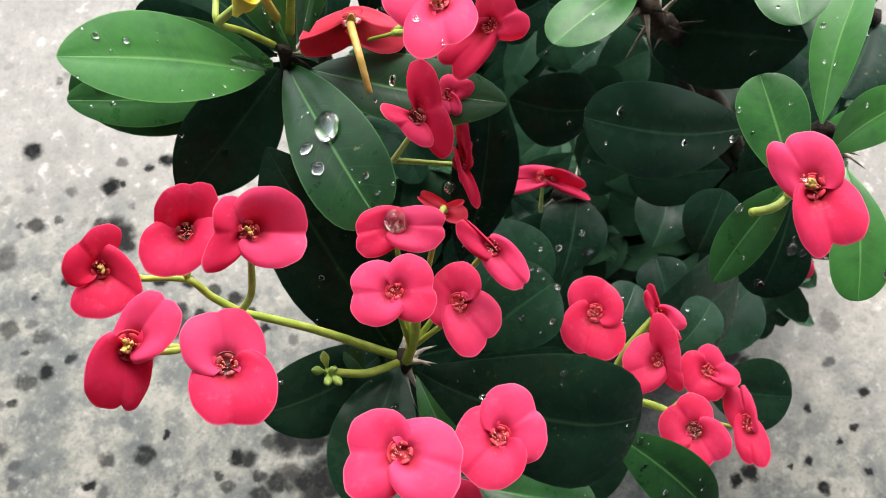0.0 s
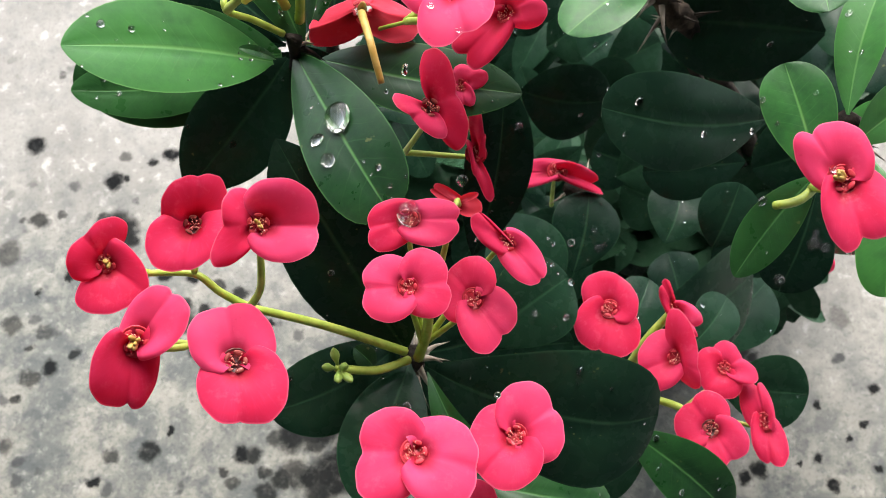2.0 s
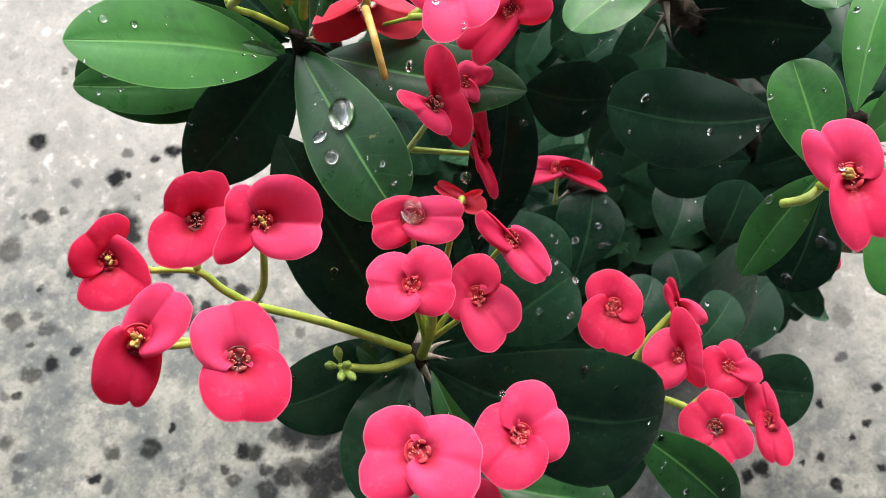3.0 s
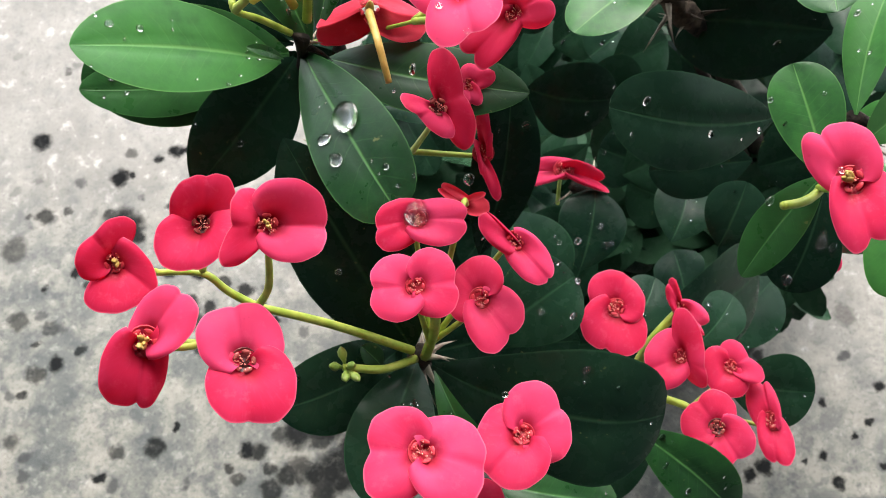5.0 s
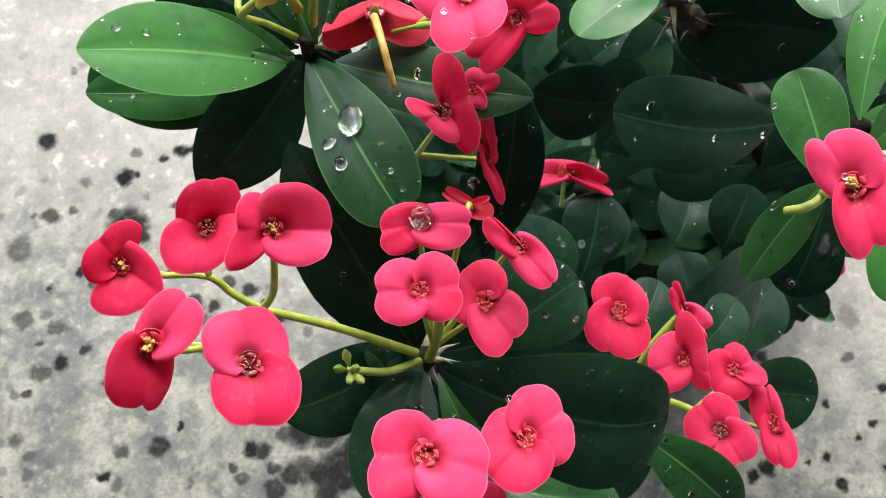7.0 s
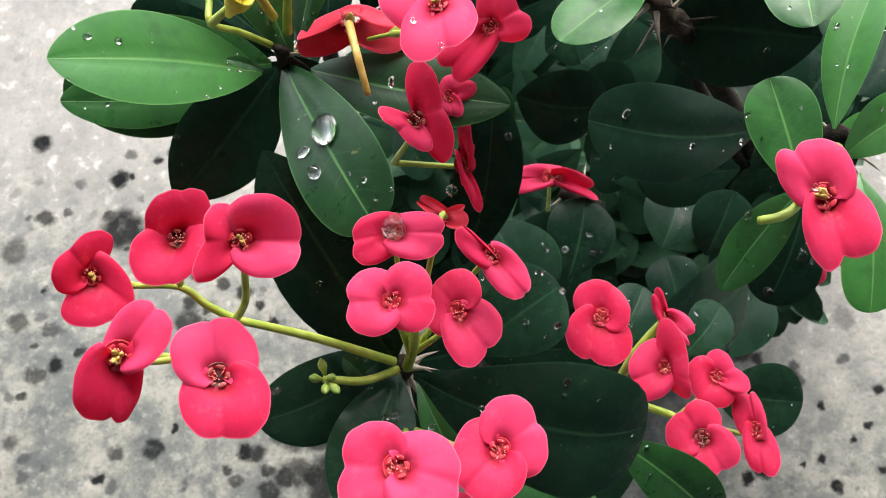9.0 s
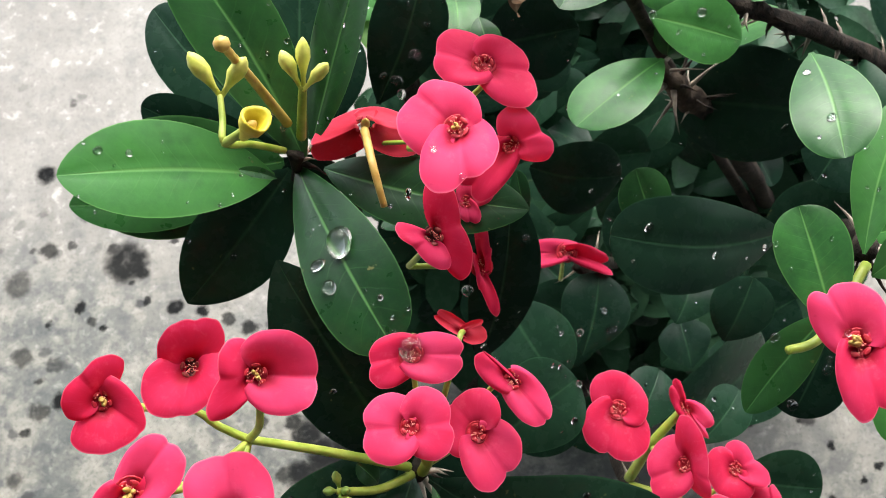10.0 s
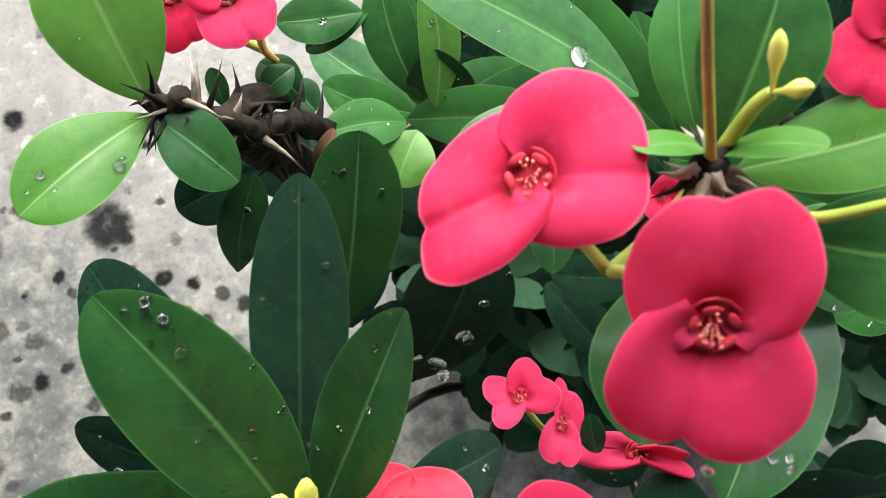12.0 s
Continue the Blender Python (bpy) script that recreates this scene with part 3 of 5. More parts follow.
def water_drop(place, normal, radius):
    """A flattened bead of water with an uneven outline."""
    DROP_COUNT[0] += 1
    rng = random.Random(DROP_COUNT[0])
    c, d = Vector(place), Vector(normal).normalized()
    if not GRID:
        GRID.append(np.array([tuple(p) for p, up in SURFACE]))
        GRID.append(np.array([tuple(up) for p, up in SURFACE]))
    v = GRID[0] - np.array(c)
    high = v @ np.array(d)
    aside = np.linalg.norm(v - np.outer(high, np.array(d)), axis=1)
    fits = np.nonzero((np.abs(high) < 0.05) & (np.abs(GRID[1] @ np.array(d)) > 0.25) & (aside < 0.0045))[0]
    if not len(fits):
        return None
    near, up = SURFACE[fits[np.argmax(high[fits])]]
    up = up if up.dot(d) > 0 else -up
    c, d = c - d * ((c - near).dot(up) / d.dot(up)), up
    u = d.orthogonal().normalized()
    u = Matrix.Rotation(rng.uniform(0, 6.3), 3, d) @ u
    w = d.cross(u)
    bm = bmesh.new()
    ball(bm, (0, 0, 0), (radius * rng.uniform(0.9, 1.2), radius * rng.uniform(0.85, 1.0), radius * 0.80), (u, w, d), 28, 20, below=0.06)
    ob = mesh_object("water_drop", bm, WATER)
    ob.location = c + d * radius * 0.10
    return tagged(ob, "clear bead of rain water on the plant", "water drop", "rain drops")


# ---- the setting ----
bm = bmesh.new()
bmesh.ops.create_grid(bm, x_segments=40, y_segments=40, size=60.0)
tagged(mesh_object("ground", bm, CONCRETE), "weathered pale concrete ground with black algae spots", "ground", kind="structure")


def slab(name, x0, x1, y0, y1, z0, z1, label, category):
    bm = bmesh.new()
    bmesh.ops.create_cube(bm, size=1.0)
    for v in bm.verts:
        v.co = Vector(((x0 + x1) / 2 + v.co.x * (x1 - x0), (y0 + y1) / 2 + v.co.y * (y1 - y0), (z0 + z1) / 2 + v.co.z * (z1 - z0)))
    return tagged(mesh_object(name, bm, BLOCKER_DARK, smooth=False), label, category, kind="structure")


# unseen wall and overhead slab, added behind the camera to block sky and darken reflections
slab("wall_south", -4.0, 4.0, -1.25, -1.0, -0.05, 1.85, "plain dark wall added out of view to block the sky", "wall")
slab("ceiling", -4.0, 4.0, -1.25, 0.58, 1.854, 2.00, "plain dark slab added overhead out of view to block the sky", "ceiling")

# ---- the plants ----
# the stem with the yellow buds
p_top = plant("crown of thorns stem with glossy leaves, pink flowers and yellow buds")
stem(p_top, [(-0.045, 0.229, 0.735), (-0.053, 0.234, 0.66), (-0.059, 0.26, 0.5), (-0.039, 0.3, 0.25), (0.003, 0.322, 0)], 0.0034, spines=20, reach=0.7)
leaf(p_top, (-0.055, 0.227, 0.722), (-0.115, 0.208, 0.766), 0.035, (0.21, -0.19, 0.96), leaf_tone=3, bend=0.02, cup=0.1, wide=0.52)
leaf(p_top, (-0.066, 0.234, 0.705), (-0.129, 0.217, 0.725), 0.022, (0.21, -0.41, 0.89), bend=0.05, cup=0.1, wide=0.55)
leaf(p_top, (-0.051, 0.233, 0.715), (-0.091, 0.187, 0.699), 0.036, (0.12, -0.73, 0.67), bend=0.04, cup=0.05, wide=0.55, blunt=1.1, leaf_tone=1)
leaf(p_top, (-0.047, 0.231, 0.722), (-0.011, 0.157, 0.734), 0.033, (0.08, -0.71, 0.70), leaf_tone=0, bend=0.08, cup=0.06, wide=0.58, blunt=0.55)
leaf(p_top, (-0.043, 0.23, 0.725), (-0.08, 0.286, 0.782), 0.0320, (0.38, -0.36, 0.86), bend=0.05, cup=0.12, wide=0.58)
leaf(p_top, (-0.048, 0.242, 0.715), (-0.043, 0.321, 0.751), 0.0250, (0.16, -0.65, 0.74), bend=0.05, cup=0.12, wide=0.55, leaf_tone=1)
leaf(p_top, (-0.041, 0.238, 0.725), (-0.014, 0.282, 0.782), 0.0235, (-0.45, -0.22, 0.86), leaf_tone=0, bend=0.03, cup=0.14, wide=0.5)
leaf(p_top, (-0.052, 0.248, 0.705), (-0.108, 0.305, 0.72), 0.030, (0.24, -0.61, 0.75), bend=0.05, cup=0.08, wide=0.6, leaf_tone=1)
leaf(p_top, (-0.054, 0.246, 0.705), (-0.109, 0.261, 0.719), 0.023, (0.14, -0.71, 0.69), bend=0.05, cup=0.08, wide=0.6, leaf_tone=1)
leaf(p_top, (-0.055, 0.24, 0.708), (-0.133, 0.227, 0.716), 0.046, (0.20, -0.53, 0.82), bend=0.08, cup=0.06, wide=0.5, leaf_tone=0)
leaf(p_top, (-0.039, 0.235, 0.71), (0.037, 0.212, 0.715), 0.028, (0.04, -0.24, 0.97), bend=0.08, cup=0.05, wide=0.5)
leaf(p_top, (-0.042, 0.289, 0.69), (-0.03, 0.336, 0.738), 0.026, (0.08, -0.52, 0.85), bend=0.04, cup=0.1, wide=0.62)
leaf(p_top, (-0.021, 0.274, 0.69), (0.001, 0.307, 0.73), 0.031, (0.19, -0.68, 0.71), bend=0.07, cup=0.05, wide=0.6, leaf_tone=1)
flower(p_top, (0.0139, 0.2077, 0.7852), 0.0182, ((0.0019, 0.2202, 0.7859), (0.0173, 0.2198, 0.7867), (-0.0014, 0.2028, 0.7854)), ((0.0160, 0.1906, 0.7868), (0.0263, 0.2021, 0.7874), (0.0031, 0.1936, 0.7858)), joint=(-0.003, 0.218, 0.755), seed=1, swirl=-1, yellow=1)
flower(p_top, (0.0303, 0.2121, 0.7646), 0.0154, ((0.0388, 0.2110, 0.7744), (0.0293, 0.2216, 0.7732), (0.0391, 0.2038, 0.7688)), ((0.0171, 0.2006, 0.7600), (0.0166, 0.2098, 0.7641), (0.0262, 0.1993, 0.7595)), joint=(-0.003, 0.218, 0.755), seed=2, swirl=1)
flower(p_top, (0.0226, 0.2344, 0.7772), 0.0161, ((0.0079, 0.2387, 0.7773), (0.0175, 0.2467, 0.7791), (0.0150, 0.2273, 0.7767)), ((0.0363, 0.2302, 0.7794), (0.0273, 0.2434, 0.7796), (0.0313, 0.2190, 0.7780)), joint=(-0.003, 0.218, 0.755), seed=3, swirl=1)
flower(p_top, (-0.0203, 0.2392, 0.7344), 0.0204, ((-0.0023, 0.2395, 0.7267), (-0.0136, 0.2503, 0.7243), (-0.0088, 0.2312, 0.7235)), ((-0.0396, 0.2328, 0.7320), (-0.0286, 0.2503, 0.7253), (-0.0282, 0.2336, 0.7208)), seed=4, swirl=1, face=-1)
stalk(p_top, [(-0.02, 0.235, 0.738), (-0.016, 0.217, 0.746), (-0.013, 0.205, 0.738)], 0.0014, tone='amber')
flower(p_top, (0.0040, 0.1906, 0.7442), 0.0167, ((0.0131, 0.1935, 0.7477), (0.0040, 0.2073, 0.7528), (0.0129, 0.1773, 0.7393)), ((-0.0016, 0.1858, 0.7475), (-0.0064, 0.1943, 0.7490), (0.0084, 0.1798, 0.7427)), joint=(-0.008, 0.198, 0.7), seed=5, swirl=1, ear=0.1, dark=1)
flower(p_top, (0.0190, 0.1976, 0.6973), 0.0177, ((0.0220, 0.2024, 0.7040), (0.0179, 0.2139, 0.7065), (0.0212, 0.1948, 0.6979)), ((0.0186, 0.1884, 0.6965), (0.0164, 0.2013, 0.7013), (0.0247, 0.1821, 0.6916)), joint=(-0.008, 0.198, 0.7), seed=6, swirl=1, ear=0.05)
flower(p_top, (0.0143, 0.2143, 0.7195), 0.0123, ((0.0188, 0.2197, 0.7220), (0.0119, 0.2200, 0.7222), (0.0241, 0.2149, 0.7203)), ((0.0155, 0.2073, 0.7177), (0.0109, 0.2111, 0.7191), (0.0197, 0.2097, 0.7185)), joint=(0.006, 0.229, 0.7), seed=7, swirl=1)
stalk(p_top, [(-0.05, 0.246, 0.705), (-0.026, 0.242, 0.715), (0.001, 0.224, 0.748)], 0.0009)
stalk(p_top, [(-0.0490, 0.2300, 0.7350), (-0.0550, 0.2220, 0.7550), (-0.0590, 0.2130, 0.7730), (-0.0600, 0.2210, 0.7740), (-0.0610, 0.2290, 0.7750)], 0.0012)
stalk(p_top, [(-0.0590, 0.2130, 0.7730), (-0.0550, 0.2120, 0.7780), (-0.0500, 0.2120, 0.7830)], 0.0014)
bell_bud(p_top, (-0.0461, 0.2113, 0.7884), (0.55, 0.13, 0.82), 0.0048)
stalk(p_top, [(-0.0470, 0.2380, 0.7400), (-0.0520, 0.2370, 0.7700), (-0.0540, 0.2310, 0.8000)], 0.0016, tone='amber', knob=1)
stalk(p_top, [(-0.0430, 0.2350, 0.7350), (-0.0400, 0.2370, 0.7500), (-0.0370, 0.2380, 0.7640)], 0.0016)
bud(p_top, (-0.0610, 0.2290, 0.7740), (-0.0680, 0.2370, 0.7880), 0.003)
bud(p_top, (-0.0610, 0.2290, 0.7740), (-0.0500, 0.2340, 0.7880), 0.0027)
bud(p_top, (-0.0380, 0.2380, 0.7630), (-0.0420, 0.2440, 0.7760), 0.0025)
bud(p_top, (-0.0370, 0.2380, 0.7630), (-0.0350, 0.2480, 0.7770), 0.0023)
bud(p_top, (-0.0370, 0.2370, 0.7630), (-0.0270, 0.2390, 0.7750), 0.0023)
leaf(p_top, (-0.051, 0.219, 0.735), (-0.062, 0.218, 0.745), 0.004, (0.23, -0.25, 0.94), bend=0.1, cup=0.3)
leaf(p_top, (-0.05, 0.242, 0.71), (-0.038, 0.233, 0.69), 0.021, (0.14, -0.73, 0.67), bend=0.06, cup=0.1, leaf_tone=1)
leaf(p_top, (-0.054, 0.246, 0.7), (-0.072, 0.241, 0.68), 0.019, (0.18, -0.73, 0.66), bend=0.06, cup=0.1, leaf_tone=1)
leaf(p_top, (-0.053, 0.251, 0.7), (-0.065, 0.278, 0.69), 0.019, (0.16, -0.76, 0.63), bend=0.06, cup=0.1, leaf_tone=1)
leaf(p_top, (-0.046, 0.297, 0.64), (-0.039, 0.331, 0.66), 0.023, (0.13, -0.46, 0.88), bend=0.06, cup=0.1, leaf_tone=1)

# the stem with the two full clusters
p_front = plant("crown of thorns stem with dark leaves and two full flower clusters")
stem(p_front, [(-0.009, 0.131, 0.655), (-0.015, 0.155, 0.55), (-0.002, 0.242, 0.3), (0.027, 0.353, 0)], 0.0055, spines=22, share=0.2)
leaf(p_front, (-0.012, 0.132, 0.66), (-0.052, 0.192, 0.726), 0.044, (0.03, -0.71, 0.70), bend=0.06, cup=0.06, wide=0.5, blunt=1.05, leaf_tone=1)
leaf(p_front, (-0.005, 0.127, 0.655), (0.078, 0.095, 0.672), 0.054, (0.05, -0.62, 0.78), bend=0.1, cup=0.03, wide=0.66, curl=0.6, blunt=0.7, leaf_tone=1)
leaf(p_front, (-0.011, 0.128, 0.655), (-0.029, 0.073, 0.66), 0.033, (0.01, -0.55, 0.83), bend=0.1, cup=0.05, wide=0.55, leaf_tone=1)
leaf(p_front, (-0.016, 0.137, 0.65), (-0.062, 0.106, 0.674), 0.034, (0.04, -0.60, 0.80), bend=0.05, cup=0.05, wide=0.55, leaf_tone=1)
leaf(p_front, (-0.004, 0.126, 0.65), (0.015, 0.088, 0.63), 0.016, (0.33, -0.29, 0.90), bend=0.1, cup=0.2, wide=0.55)
leaf(p_front, (0.017, 0.143, 0.63), (0.057, 0.171, 0.63), 0.040, (0.06, -0.53, 0.84), bend=0.1, cup=0.06, wide=0.6, leaf_tone=1)
leaf(p_front, (0.016, 0.175, 0.65), (0.031, 0.221, 0.708), 0.027, (0.08, -0.73, 0.68), bend=0.08, cup=0.08, wide=0.55, leaf_tone=1)
leaf(p_front, (0.075, 0.104, 0.63), (0.119, 0.072, 0.6), 0.027, (-0.08, -0.25, 0.97), bend=0.1, cup=0.12, wide=0.55)
leaf(p_front, (0.019, 0.085, 0.62), (0.07, 0.079, 0.6), 0.029, (-0.03, 0.09, 0.99), bend=0.1, cup=0.1, wide=0.5)
leaf(p_front, (-0.024, 0.125, 0.66), (-0.031, 0.131, 0.67), 0.009, (0.13, 0.02, 0.99), bend=0.1, cup=0.2)
stalk(p_front, [(-0.012, 0.13, 0.665), (-0.037, 0.13, 0.7), (-0.06, 0.131, 0.72)], 0.0017)
stalk(p_front, [(-0.06, 0.131, 0.72), (-0.068, 0.134, 0.728), (-0.075, 0.138, 0.735), (-0.09, 0.139, 0.735)], 0.0013)
stalk(p_front, [(-0.06, 0.131, 0.72), (-0.053, 0.132, 0.735), (-0.05, 0.138, 0.75)], 0.0013)
stalk(p_front, [(-0.06, 0.13, 0.72), (-0.074, 0.114, 0.735), (-0.087, 0.112, 0.74)], 0.0013)
flower(p_front, (-0.1016, 0.1401, 0.7424), 0.0168, ((-0.1054, 0.1454, 0.7522), (-0.0941, 0.1514, 0.7474), (-0.1107, 0.1343, 0.7469)), ((-0.0887, 0.1312, 0.7388), (-0.0960, 0.1460, 0.7457), (-0.1087, 0.1242, 0.7422)), joint=(-0.09, 0.139, 0.735), seed=11, swirl=1, ear=0.1, yellow=2)
flower(p_front, (-0.0698, 0.1458, 0.7562), 0.0158, ((-0.0662, 0.1569, 0.7668), (-0.0785, 0.1492, 0.7634), (-0.0584, 0.1531, 0.7590)), ((-0.0721, 0.1312, 0.7554), (-0.0832, 0.1398, 0.7598), (-0.0588, 0.1419, 0.7607)), joint=(-0.075, 0.138, 0.735), seed=12, swirl=-1, ear=0.3, dark=1)
flower(p_front, (-0.0469, 0.1397, 0.7674), 0.0179, ((-0.0297, 0.1385, 0.7664), (-0.0394, 0.1501, 0.7761), (-0.0391, 0.1267, 0.7677)), ((-0.0552, 0.1371, 0.7733), (-0.0508, 0.1481, 0.7754), (-0.0579, 0.1260, 0.7673)), joint=(-0.05, 0.138, 0.75), seed=13, swirl=1, yellow=1)
flower(p_front, (-0.0855, 0.1096, 0.7537), 0.0203, ((-0.0745, 0.1230, 0.7580), (-0.0879, 0.1188, 0.7577), (-0.0709, 0.1093, 0.7565)), ((-0.0894, 0.0924, 0.7446), (-0.0978, 0.1007, 0.7557), (-0.0794, 0.1025, 0.7483)), joint=(-0.074, 0.114, 0.735), seed=14, swirl=-1, yellow=2)
flower(p_front, (-0.0557, 0.1029, 0.7509), 0.0182, ((-0.0587, 0.1192, 0.7540), (-0.0697, 0.1080, 0.7560), (-0.0448, 0.1106, 0.7499)), ((-0.0535, 0.0850, 0.7508), (-0.0663, 0.0947, 0.7543), (-0.0408, 0.0969, 0.7482)), joint=(-0.06, 0.13, 0.72), seed=15, swirl=1, dark=1)
flower(p_front, (-0.0047, 0.1528, 0.7376), 0.0161, ((-0.0171, 0.1494, 0.7388), (-0.0109, 0.1592, 0.7403), (-0.0105, 0.1424, 0.7368)), ((0.0113, 0.1520, 0.7375), (0.0039, 0.1599, 0.7395), (0.0023, 0.1432, 0.7361)), joint=(-0.004, 0.128, 0.68), seed=16, swirl=-1)
flower(p_front, (-0.0050, 0.1296, 0.7368), 0.0143, ((-0.0188, 0.1293, 0.7387), (-0.0103, 0.1399, 0.7395), (-0.0117, 0.1176, 0.7366)), ((0.0075, 0.1303, 0.7369), (-0.0003, 0.1421, 0.7392), (0.0017, 0.1195, 0.7358)), joint=(-0.004, 0.128, 0.68), seed=17, swirl=1)
flower(p_front, (0.0154, 0.1308, 0.7199), 0.0158, ((0.0074, 0.1401, 0.7222), (0.0216, 0.1424, 0.7224), (0.0057, 0.1246, 0.7202)), ((0.0245, 0.1178, 0.7194), (0.0284, 0.1309, 0.7209), (0.0125, 0.1156, 0.7192)), joint=(-0.004, 0.128, 0.68), seed=18, swirl=-1)
flower(p_front, (0.0275, 0.1432, 0.7377), 0.0158, ((0.0184, 0.1505, 0.7458), (0.0263, 0.1456, 0.7404), (0.0194, 0.1417, 0.7402)), ((0.0372, 0.1305, 0.7368), (0.0361, 0.1419, 0.7386), (0.0269, 0.1333, 0.7368)), joint=(-0.004, 0.128, 0.68), seed=19, swirl=1)
flower(p_front, (0.0119, 0.1648, 0.7214), 0.0111, ((0.0034, 0.1705, 0.7236), (0.0102, 0.1697, 0.7232), (0.0061, 0.1658, 0.7224)), ((0.0185, 0.1666, 0.7224), (0.0154, 0.1683, 0.7228), (0.0180, 0.1604, 0.7210)), joint=(-0.004, 0.128, 0.68), seed=20, swirl=1, face=-1)
stalk(p_front, [(-0.007, 0.129, 0.66), (-0.002, 0.129, 0.69), (0, 0.131, 0.71)], 0.0020)
flower(p_front, (-0.0042, 0.0777, 0.7321), 0.0194, ((-0.0203, 0.0778, 0.7346), (-0.0113, 0.0923, 0.7335), (-0.0140, 0.0625, 0.7349)), ((0.0143, 0.0735, 0.7325), (0.0051, 0.0892, 0.7324), (0.0026, 0.0596, 0.7339)), joint=(-0.008, 0.104, 0.66), seed=21, swirl=-1)
flower(p_front, (0.0269, 0.0846, 0.7179), 0.0170, ((0.0394, 0.0926, 0.7193), (0.0260, 0.1001, 0.7188), (0.0388, 0.0763, 0.7196)), ((0.0150, 0.0727, 0.7191), (0.0165, 0.0925, 0.7186), (0.0321, 0.0699, 0.7196)), joint=(-0.004, 0.104, 0.66), seed=22, swirl=1)
flower(p_front, (0.0080, 0.0630, 0.7000), 0.0133, ((0.0206, 0.0666, 0.7021), (0.0101, 0.0741, 0.7040), (0.0166, 0.0549, 0.6977)), ((-0.0045, 0.0586, 0.7006), (-0.0005, 0.0708, 0.7034), (0.0060, 0.0515, 0.6971)), joint=(-0.004, 0.08, 0.66), seed=23, swirl=1)
stalk(p_front, [(-0.011, 0.128, 0.66), (-0.022, 0.121, 0.672), (-0.032, 0.119, 0.682), (-0.036, 0.119, 0.684)], 0.0016)
bud(p_front, (-0.035, 0.119, 0.683), (-0.04, 0.118, 0.69), 0.0016, tone='green')
bud(p_front, (-0.035, 0.119, 0.683), (-0.036, 0.125, 0.69), 0.0016, tone='green')
bud(p_front, (-0.035, 0.119, 0.683), (-0.034, 0.112, 0.69), 0.0016, tone='green')
bud(p_front, (-0.035, 0.119, 0.683), (-0.031, 0.118, 0.69), 0.0016, tone='green')
bud(p_front, (-0.035, 0.119, 0.683), (-0.029, 0.112, 0.69), 0.0016, tone='green')
leaf(p_front, (-0.012, 0.134, 0.63), (-0.001, 0.087, 0.6), 0.047, (0.06, -0.48, 0.88), bend=0.08, cup=0.05, leaf_tone=1)
leaf(p_front, (-0.013, 0.137, 0.635), (-0.043, 0.135, 0.63), 0.022, (0.11, -0.53, 0.84), bend=0.08, cup=0.05, leaf_tone=1)
leaf(p_front, (-0.01, 0.139, 0.63), (0.022, 0.148, 0.62), 0.030, (0.03, -0.54, 0.84), bend=0.08, cup=0.05, leaf_tone=1)

# the low side stem
p_low = plant("low crown of thorns side stem with a red flower cluster")
stem(p_low, [(0.085, 0.133, 0.56), (0.093, 0.173, 0.45), (0.096, 0.288, 0.2), (0.09, 0.377, 0)], 0.005)
stalk(p_low, [(0.083, 0.138, 0.57), (0.092, 0.15, 0.595), (0.104, 0.161, 0.605)], 0.0022)
stalk(p_low, [(0.092, 0.149, 0.59), (0.093, 0.135, 0.62)], 0.0016)
stalk(p_low, [(0.083, 0.135, 0.57), (0.107, 0.124, 0.58), (0.118, 0.111, 0.588)], 0.0018)
flower(p_low, (0.0748, 0.1595, 0.6188), 0.0185, ((0.0795, 0.1739, 0.6221), (0.0637, 0.1702, 0.6197), (0.0872, 0.1568, 0.6212)), ((0.0688, 0.1418, 0.6175), (0.0598, 0.1566, 0.6178), (0.0861, 0.1449, 0.6200)), joint=(0.093, 0.15, 0.59), seed=31, swirl=-1)
flower(p_low, (0.1049, 0.1613, 0.6096), 0.0170, ((0.0995, 0.1698, 0.6179), (0.1047, 0.1689, 0.6159), (0.1002, 0.1606, 0.6121)), ((0.1117, 0.1513, 0.6134), (0.1133, 0.1597, 0.6147), (0.1085, 0.1510, 0.6107)), joint=(0.093, 0.15, 0.59), seed=32, swirl=1)
flower(p_low, (0.0984, 0.1334, 0.6282), 0.0159, ((0.0840, 0.1289, 0.6264), (0.0926, 0.1456, 0.6287), (0.0933, 0.1197, 0.6277)), ((0.1054, 0.1263, 0.6369), (0.1004, 0.1523, 0.6362), (0.1028, 0.1203, 0.6273)), joint=(0.093, 0.15, 0.59), seed=33, swirl=1)
flower(p_low, (0.1258, 0.1359, 0.5992), 0.0159, ((0.1336, 0.1395, 0.6020), (0.1244, 0.1478, 0.6002), (0.1367, 0.1279, 0.6025)), ((0.1170, 0.1263, 0.5979), (0.1155, 0.1441, 0.5980), (0.1308, 0.1237, 0.6010)), joint=(0.11, 0.123, 0.58), seed=34, swirl=-1)
flower(p_low, (0.1148, 0.1077, 0.6061), 0.0173, ((0.1076, 0.1205, 0.6053), (0.1221, 0.1204, 0.6084), (0.1014, 0.1041, 0.6044)), ((0.1206, 0.0937, 0.6090), (0.1276, 0.1061, 0.6100), (0.1053, 0.0934, 0.6058)), joint=(0.11, 0.123, 0.58), seed=35, swirl=1, dark=1)
flower(p_low, (0.1406, 0.1117, 0.5968), 0.0190, ((0.1394, 0.1287, 0.5972), (0.1316, 0.1200, 0.5953), (0.1447, 0.1174, 0.5987)), ((0.1398, 0.0939, 0.5986), (0.1337, 0.1058, 0.5962), (0.1479, 0.1008, 0.6003)), joint=(0.11, 0.123, 0.58), seed=36, swirl=-1)
